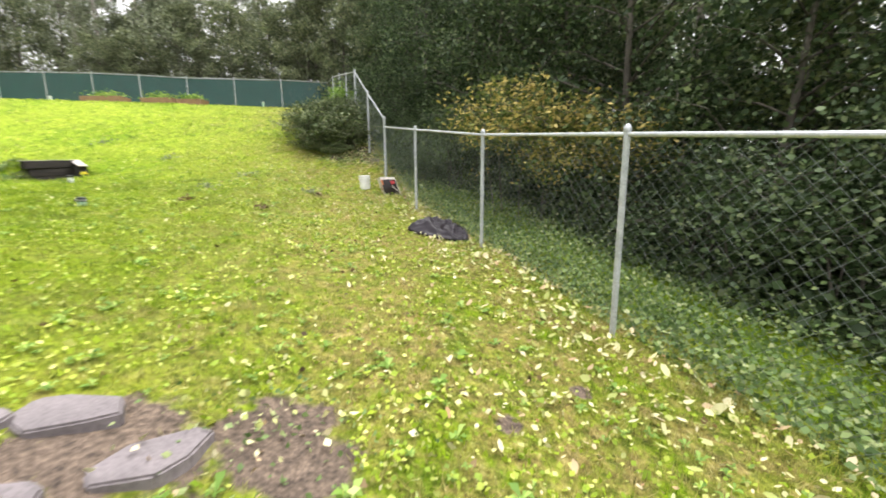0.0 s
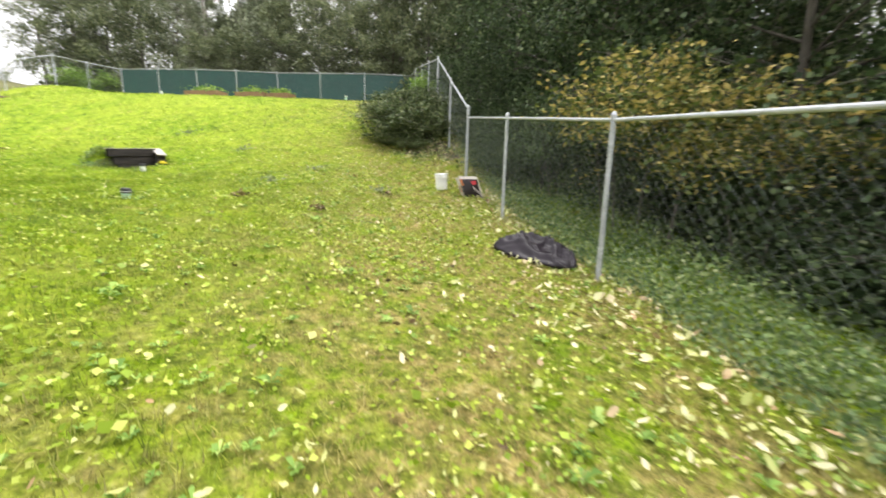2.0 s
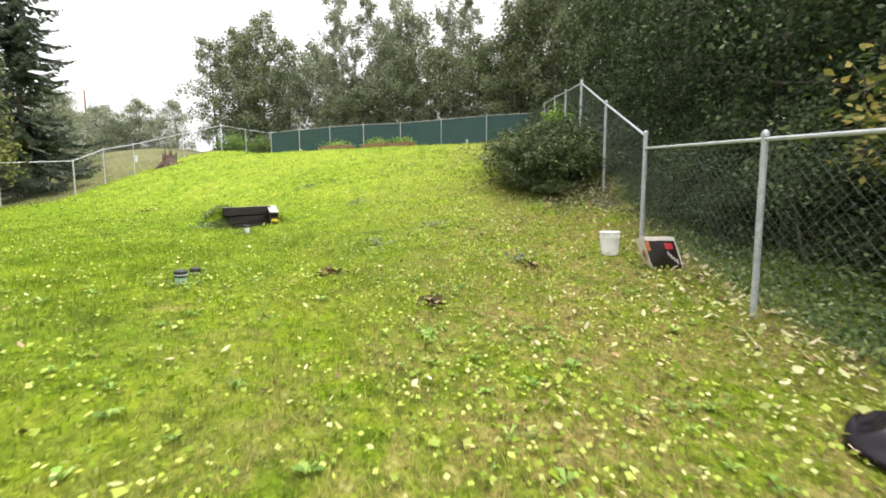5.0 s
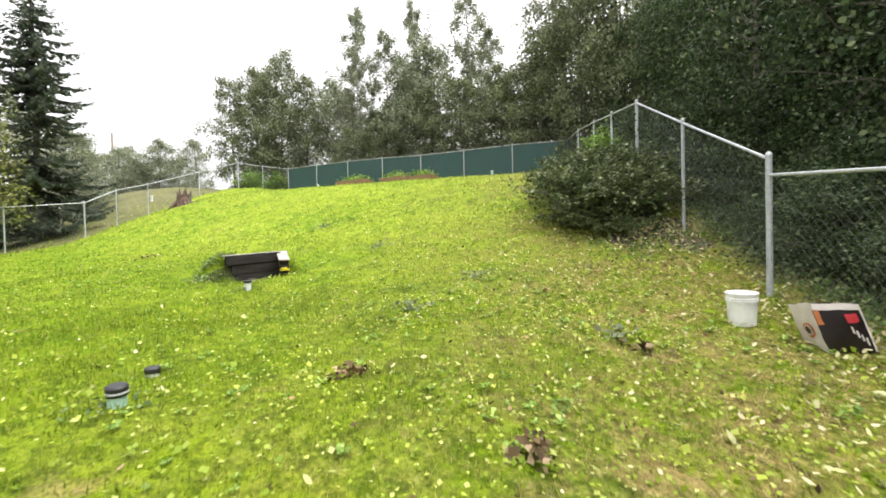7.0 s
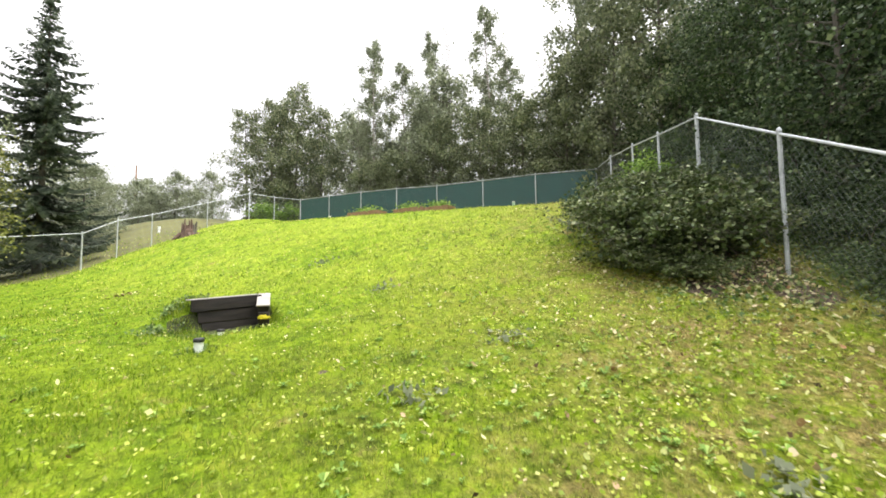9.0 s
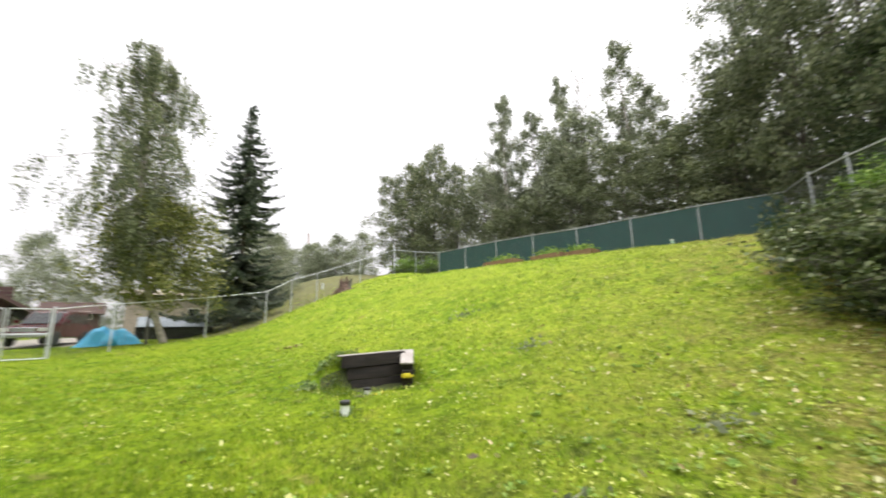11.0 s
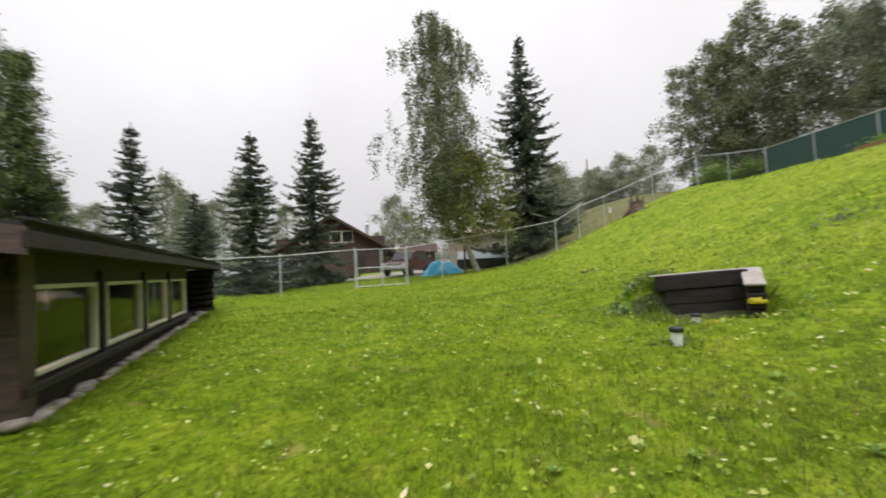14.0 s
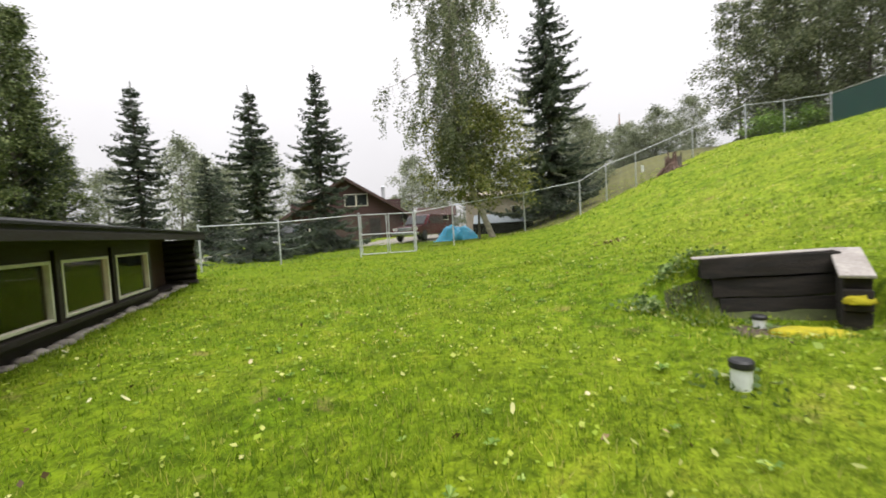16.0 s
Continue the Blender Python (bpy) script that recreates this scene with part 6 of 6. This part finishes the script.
def cabin_uv(x, y):
    i = CAB.inverted()
    return i[0][0] * x + i[0][1] * y + i[0][3], i[1][0] * x + i[1][1] * y + i[1][3]


def free_ground(x, y):
    u, v = cabin_uv(x, y)
    ok = ~((u > -0.08) & (v > -0.08) & (u < 10.4) & (v < 7.6))
    for px, py, pr in SOIL:
        ok &= (x - px) ** 2 + (y - py) ** 2 > (pr * 0.8) ** 2
    ok &= ~((np.abs(x + 14.3) < 0.16) & (np.abs(y - 7.2) < 0.7))
    for fx, fy, fr in ((-2.13, 1.22, 0.22), (-1.53, 1.22, 0.21), (-1.75, 0.82, 0.13), (-2.35, 0.95, 0.16)):
        ok &= (x - fx) ** 2 + (y - fy) ** 2 > fr ** 2
    return ok


def scatter(n, rng, near, far, limit=0.3):
    """Points on the lawn between two distances from the way walked."""
    x = rng.uniform(ROUTE[:, 0].min() - far, ROUTE[:, 0].max() + far, n)
    y = rng.uniform(ROUTE[:, 1].min() - far, ROUTE[:, 1].max() + far, n)
    d = from_route(x, y)
    s = (x - G0[0]) * GN[0] + (y - G0[1]) * GN[1]
    keep = (d >= near) & (d < far) & (outside(x, y) < limit) & (s < -0.3) & free_ground(x, y)
    return x[keep], y[keep]


def tuft_noise(x, y, k):
    return 0.5 + 0.25 * np.sin(k * 1.3 * x + 0.7 * k * y) + 0.25 * np.sin(k * 0.9 * y - 0.5 * k * x + 1.3)


def patchy(x, y, cell, seed):
    """Smooth random patches of about one cell's width, 0 to 1."""
    gxx, gyy = x / cell + 1000, y / cell + 1000
    ix, iy = np.floor(gxx).astype(np.int64), np.floor(gyy).astype(np.int64)
    fx, fy = gxx - ix, gyy - iy
    fx, fy = fx * fx * (3 - 2 * fx), fy * fy * (3 - 2 * fy)

    def lattice(a, b):
        return np.modf(np.abs(np.sin(a * 12.9898 + b * 78.233 + seed) * 43758.5453))[0]
    top = lattice(ix, iy) * (1 - fx) + lattice(ix + 1, iy) * fx
    low = lattice(ix, iy + 1) * (1 - fx) + lattice(ix + 1, iy + 1) * fx
    return top * (1 - fy) + low * fy


def blades(x, y, length, width, rng, fine=True):
    n = len(x)
    z = ground(x, y)
    a, lean = rng.uniform(0, 2 * np.pi, n), rng.uniform(0.15, 1.0, n)
    L = length * rng.uniform(0.5, 1.4, n) * (0.5 + 0.55 * patchy(x, y, 0.22, 1) + 0.45 * patchy(x, y, 1.3, 2))
    dx, dy = np.cos(a), np.sin(a)
    b = np.stack([x, y, z - 0.01], 1)
    s = np.stack([-dy, dx, 0 * dx], 1) * (width * rng.uniform(0.6, 1.3, n))[:, None] * 0.5
    mid = b + np.stack([dx * lean * L * 0.3, dy * lean * L * 0.3, L * 0.6], 1)
    tip = b + np.stack([dx * lean * L * 0.9, dy * lean * L * 0.9, L * (1.0 - 0.45 * lean)], 1)
    if fine:
        V = np.stack([b - s, b + s, mid + s * 0.8, tip, mid - s * 0.8], 1)
        return V.reshape(-1, 3), np.arange(5 * n).reshape(-1, 5)
    V = np.stack([b - s, b + s, tip], 1)
    return V.reshape(-1, 3), np.arange(3 * n).reshape(-1, 3)


rng = np.random.default_rng(3)
for n, near, far, power in ((330000, 0, 3.2, 0), (620000, 2.4, 10, 1.1), (460000, 8, 28, 1.1)):
    x, y = scatter(n, rng, near, far)
    d = from_route(x, y)
    keep = rng.uniform(0, 1, len(x)) < (np.minimum(1, (3.4 - d) / 1.0) if near == 0 else np.clip((d - near) / 1.0, 0, 1) * np.minimum(1, (max(near, 3.2) / np.maximum(d, 0.1))) ** power)
    dry = np.exp(-((outside(x, y) + 2.2) / 3.2) ** 2)
    keep &= rng.uniform(0, 1, len(x)) < (0.35 + 0.8 * patchy(x, y, 0.18, 5) + 0.3 * patchy(x, y, 0.7, 6)) * (1 - 0.3 * dry)
    x, y, d = x[keep], y[keep], d[keep]
    V, F = blades(x, y, 0.07 + 0.0012 * d, 0.0085 * np.maximum(1, d / 3.0) ** 0.85, rng, False)
    tagged(put("lawn_grass", raw("lawn_grass", V, F), M_GRASS), "short bright green lawn grass", "grass", kind="stuff")

# taller grass against the fence, the cabin and the pit
for fn in range(2):
    n = 9000
    if fn == 0:
        u, o = rng.uniform(-5, 12.5, n), rng.normal(0.2, 0.3, n)
        x, y = FA[0] + FD[0] * u + FN[0] * o, FA[1] + FD[1] * u + FN[1] * o
        ln, wd = 0.15, 0.007
    elif fn == 1:
        n = 5000
        u, o = rng.uniform(-0.3, 10, n), -0.12 - np.abs(rng.normal(0, 0.12, n))
        p = np.array([tuple(CAB @ Vector((a, b, 0)))[:2] for a, b in zip(u, o)])
        x, y = p[:, 0], p[:, 1]
        ln, wd = 0.08, 0.006
    V, F = blades(x, y, ln, wd, rng, False)
    tagged(put("tall_grass", raw("tall_grass", V, F), M_GRASS), "tall uncut grass along the edges", "grass", kind="stuff")

# clover and broad weeds in the lawn, in drifts
for n, size, lift, cut, far in ((340000, 0.032, 0.06, 0.42, 8), (90000, 0.052, 0.07, 0.55, 12)):
    x, y = scatter(n, rng, 0, far)
    k = patchy(x, y, 0.28, 31) * 0.55 + patchy(x, y, 1.1, 32) * 0.45 + rng.uniform(-0.25, 0.25, len(x)) > cut
    k &= rng.uniform(0, 1, len(x)) < 0.12 + 0.55 * np.exp(-((outside(x, y) + 2.5) / 3.2) ** 2)
    x, y = x[k], y[k]
    P = np.stack([x, y, ground(x, y) + rng.uniform(0.015, lift, len(x))], 1)
    V, F = leaves(P, size, rng, 0.0, 0.46, 0.85)
    tagged(put("clover", raw("clover", V, F), M_CLOVER), "clover and broad-leaved weeds in the lawn", "clover", kind="stuff")
# rosettes of plantain and dandelion, and curled brown leaves, most on the dry side
x, y = scatter(30000, rng, 0, 9)
k = rng.uniform(0, 1, len(x)) < 0.03 + 0.42 * np.exp(-((outside(x, y) + 2.5) / 3.0) ** 2) * (patchy(x, y, 0.8, 11) > 0.5)
x, y = x[k], y[k]
n, m = len(x), 7
a = np.repeat(rng.uniform(0, 6.28, n), m) + np.tile(np.arange(m) * 2 * np.pi / m, n) + rng.normal(0, 0.25, n * m)
bx, by = np.repeat(x, m), np.repeat(y, m)
ln = np.repeat(0.03 + 0.05 * rng.uniform(0, 1, n) ** 2, m) * rng.uniform(0.6, 1.2, n * m)
wd, bz = ln * rng.uniform(0.16, 0.34, n * m), ground(bx, by) + 0.015
dx, dy = np.cos(a), np.sin(a)
lift = rng.uniform(0.15, 0.8, n * m) * ln
V = np.stack([np.stack([bx, by, bz], 1), np.stack([bx + dx * ln * 0.55 - dy * wd, by + dy * ln * 0.55 + dx * wd, bz + lift], 1),
              np.stack([bx + dx * ln, by + dy * ln, bz + lift * 0.8], 1), np.stack([bx + dx * ln * 0.55 + dy * wd, by + dy * ln * 0.55 - dx * wd, bz + lift], 1)], 1)
tagged(put("weed_rosettes", raw("weed_rosettes", V.reshape(-1, 3), np.arange(4 * n * m).reshape(-1, 4)), M_LEAF_LIGHT), "broad-leaved plantain and dandelion rosettes in the lawn", "weeds", kind="stuff")
x, y = scatter(26000, rng, 0, 9)
k = rng.uniform(0, 1, len(x)) < 0.02 + 0.45 * np.exp(-((outside(x, y) + 2.0) / 2.6) ** 2) * patchy(x, y, 0.6, 21) ** 2
x, y = x[k], y[k]
P = np.stack([x, y, ground(x, y) + rng.uniform(0.012, 0.04, len(x))], 1)
V, F = leaves(P, 0.05, rng, 0, 0.34, 0.6)
tagged(put("leaf_litter", raw("leaf_litter", V, F), M_DEAD), "curled dead brown leaves in the dry grass", "leaf litter", kind="stuff")
# dark tufts of coarse grass
x, y = scatter(5200, rng, 0, 12)
x, y = np.repeat(x, 14) + rng.normal(0, 0.035, 14 * len(x)), np.repeat(y, 14) + rng.normal(0, 0.035, 14 * len(y))
V, F = blades(x, y, 0.085, 0.006, rng, False)
tagged(put("coarse_grass", raw("coarse_grass", V, F), M_GRASS), "darker tufts of coarse grass in the lawn", "grass", kind="stuff")

# fallen leaves: thick along the fence, thinner towards the cabin
xs, ys = scatter(190000, rng, 0, 12, 0.3)
o = -outside(xs, ys)
keep = rng.uniform(0, 1, len(xs)) < 0.02 + 0.6 * np.exp(-(o / 0.8) ** 2) * (xs > -6) + 0.2 * np.exp(-((o - 1.3) / 1.8) ** 2) + 0.3 * np.exp(-((xs + 9.2) ** 2 + (ys - 10.2) ** 2) / 7)
xs, ys = xs[keep], ys[keep]
n = len(xs)
a = rng.uniform(0, 2 * np.pi, n)
s = (0.014 + 0.034 * rng.uniform(0, 1, n) ** 2.2) * (0.7 + 0.5 * np.exp(-(outside(xs, ys) / 1.2) ** 2))
tl = rng.normal(0, 0.7, (n, 2))
tpl = np.array([(-1.0, 0, 0.1), (-0.45, 0.42, 0.18), (0.3, 0.46, 0.16), (1.1, 0.0, 0.35), (0.3, -0.46, 0.16), (-0.45, -0.42, 0.18), (0, 0, 0)])
ca, sa = np.cos(a), np.sin(a)
V = np.empty((n, 7, 3))
for i, (p, q, r) in enumerate(tpl):
    V[:, i, 0] = xs + s * (ca * p - sa * q)
    V[:, i, 1] = ys + s * (sa * p + ca * q)
    V[:, i, 2] = s * (r + tl[:, 0] * p * 0.6 + tl[:, 1] * q)
V[:, :, 2] += (ground(xs, ys) + rng.uniform(0.035, 0.065, n))[:, None]
base = np.arange(n)[:, None] * 7
F = np.concatenate([base + np.array([[6, i, (i + 1) % 6]]) for i in range(6)])
tagged(put("fallen_leaves", raw("fallen_leaves", V.reshape(-1, 3), F), M_FALLEN), "pale yellow fallen leaves strewn over the lawn", "leaves", kind="stuff")

# weeds on the wood's side of the fence
n = 46000
u, o = rng.uniform(-8, 18, n), 0.15 + np.abs(rng.normal(0, 2.0, n))
x, y = FA[0] + FD[0] * u + FN[0] * o, FA[1] + FD[1] * u + FN[1] * o
P = np.stack([x, y, ground(x, y) + np.abs(rng.normal(0, 1, n)) * (0.06 + 0.16 * np.clip(o / 2.5, 0, 1) * (0.4 + tuft_noise(x, y, 1.7)))], 1)
V, F = leaves(P, 0.06, rng, -0.1, 0.4, 0.6)
tagged(put("undergrowth", raw("undergrowth", V, F), M_WEED), "leafy green weeds under the wood's edge", "weeds", kind="stuff")
n = 16000
u, o = rng.uniform(-8, 26, n), 2.6 + np.abs(rng.normal(0, 2.4, n))
x, y = FA[0] + FD[0] * u + FN[0] * o, FA[1] + FD[1] * u + FN[1] * o
P = np.stack([x, y, ground(x, y) + np.abs(rng.normal(0, 0.35, n))], 1)
V, F = leaves(P, 0.15, rng, -0.1, 0.42, 0.6)
tagged(put("undergrowth", raw("undergrowth", V, F), M_LEAF_DARK), "dark broad-leaved undergrowth in the wood", "weeds", kind="stuff")
n = 5000
u, o = rng.uniform(-4, 14, n), 0.9 + np.abs(rng.normal(0, 1.2, n))
x, y = FA[0] + FD[0] * u + FN[0] * o, FA[1] + FD[1] * u + FN[1] * o
V, F = blades(x, y, 0.32, 0.009, rng, False)
tagged(put("tall_grass", raw("tall_grass", V, F), M_GRASS), "long grass among the weeds", "grass", kind="stuff")
# brush behind the upper and far fences
n = 9000
u, o = rng.uniform(-4, 30, n), 0.6 + np.abs(rng.normal(0, 2.0, n))
x, y = G0[0] + GD[0] * u + GN[0] * o, G0[1] + GD[1] * u + GN[1] * o
P = np.stack([x, y, ground(x, y) + np.abs(rng.normal(0, 0.5, n))], 1)
V, F = leaves(P, 0.22, rng, -0.2, 0.42, 0.4)
tagged(put("undergrowth", raw("undergrowth", V, F), M_LEAF_MID), "leafy brush behind the green fence", "weeds", kind="stuff")

# rank weeds round the timber box and pipes
n = 2200
a = rng.uniform(0, 2 * np.pi, n)
x = PIT[0] + 0.3 + (0.55 + np.abs(rng.normal(0, 0.16, n))) * np.cos(a) * 1.5
y = PIT[1] - 0.1 + (0.95 + np.abs(rng.normal(0, 0.16, n))) * np.sin(a)
k = (np.abs(x + 14.3) > 0.16) & (x < -13.7) & (y < 7.0)
x, y = x[k], y[k]
V, F = blades(x, y, 0.13, 0.01, rng, False)
tagged(put("rank_weeds", raw("rank_weeds", V, F), M_GRASS), "dark rank weeds round the timber box", "weeds", kind="stuff")
P = np.stack([x, y, ground(x, y) + rng.uniform(0.02, 0.14, len(x))], 1)
V, F = leaves(P, 0.055, rng, 0, 0.4, 0.5)
tagged(put("rank_weeds", raw("rank_weeds", V, F), M_WEED), "leafy weeds round the timber box", "weeds", kind="stuff")
# dark overhanging grass where the bank is cut away beside the timbers
n = 1500
x, y = rng.uniform(-14.7, -13.7, n), rng.normal(6.5, 0.13, n)
V, F = blades(x, y, 0.12, 0.01, rng, False)
tagged(put("rank_weeds", raw("rank_weeds", V, F), M_GRASS), "long grass hanging over the cut beside the timbers", "weeds", kind="stuff")
P = np.stack([x, y, ground(x, y) + rng.uniform(0.01, 0.07, n)], 1)[:260]
V, F = leaves(P, 0.05, rng, 0, 0.35, 0.4)
tagged(put("rank_weeds", raw("rank_weeds", V, F), M_WEED), "dark leafy weeds in the cut beside the timbers", "weeds", kind="stuff")
for px, py in ((-12.0, 6.44), (-8.13, 4.57), (-13.78, 6.98)):
    n = 50
    P = np.stack([rng.normal(px, 0.13, n), rng.normal(py, 0.13, n), np.zeros(n)], 1)
    P[:, 2] = ground(P[:, 0], P[:, 1]) + rng.uniform(0.01, 0.04, n)
    V, F = leaves(P, 0.045, rng, 0, 0.4, 0.6)
    tagged(put("rank_weeds", raw("rank_weeds", V, F), M_WEED), "small leafy weeds round a pipe", "weeds", kind="stuff")

# leaf litter and low weeds on the bare bank under the bush, and on the worn soil
for px, py, pr, n, mat, size, label in ((-7.7, 12.75, 0.55, 900, M_FALLEN, 0.06, "brown and yellow leaf litter on the bank"), (-7.9, 12.6, 0.7, 1300, M_WEED, 0.06, "low weeds on the bare bank"),
                                        (-1.3, 1.6, 0.3, 90, M_FALLEN, 0.05, "fallen leaves on bare soil"), (-1.2, 1.65, 0.33, 160, M_WEED, 0.035, "sparse weeds on bare soil"), (-0.05, 2.7, 0.4, 60, M_FALLEN, 0.06, "fallen leaves on worn lawn")):
    P = np.stack([rng.normal(px, pr, n), rng.normal(py, pr, n), np.zeros(n)], 1)
    P = P[(outside(P[:, 0], P[:, 1]) < 0.3)]
    P[:, 2] = ground(P[:, 0], P[:, 1]) + np.abs(rng.normal(0, 0.035, len(P))) + 0.02
    V, F = leaves(P, size, rng, 0, 0.36, 0.7)
    tagged(put("leaf_litter", raw("leaf_litter", V, F), mat), label, "leaf litter", kind="stuff")
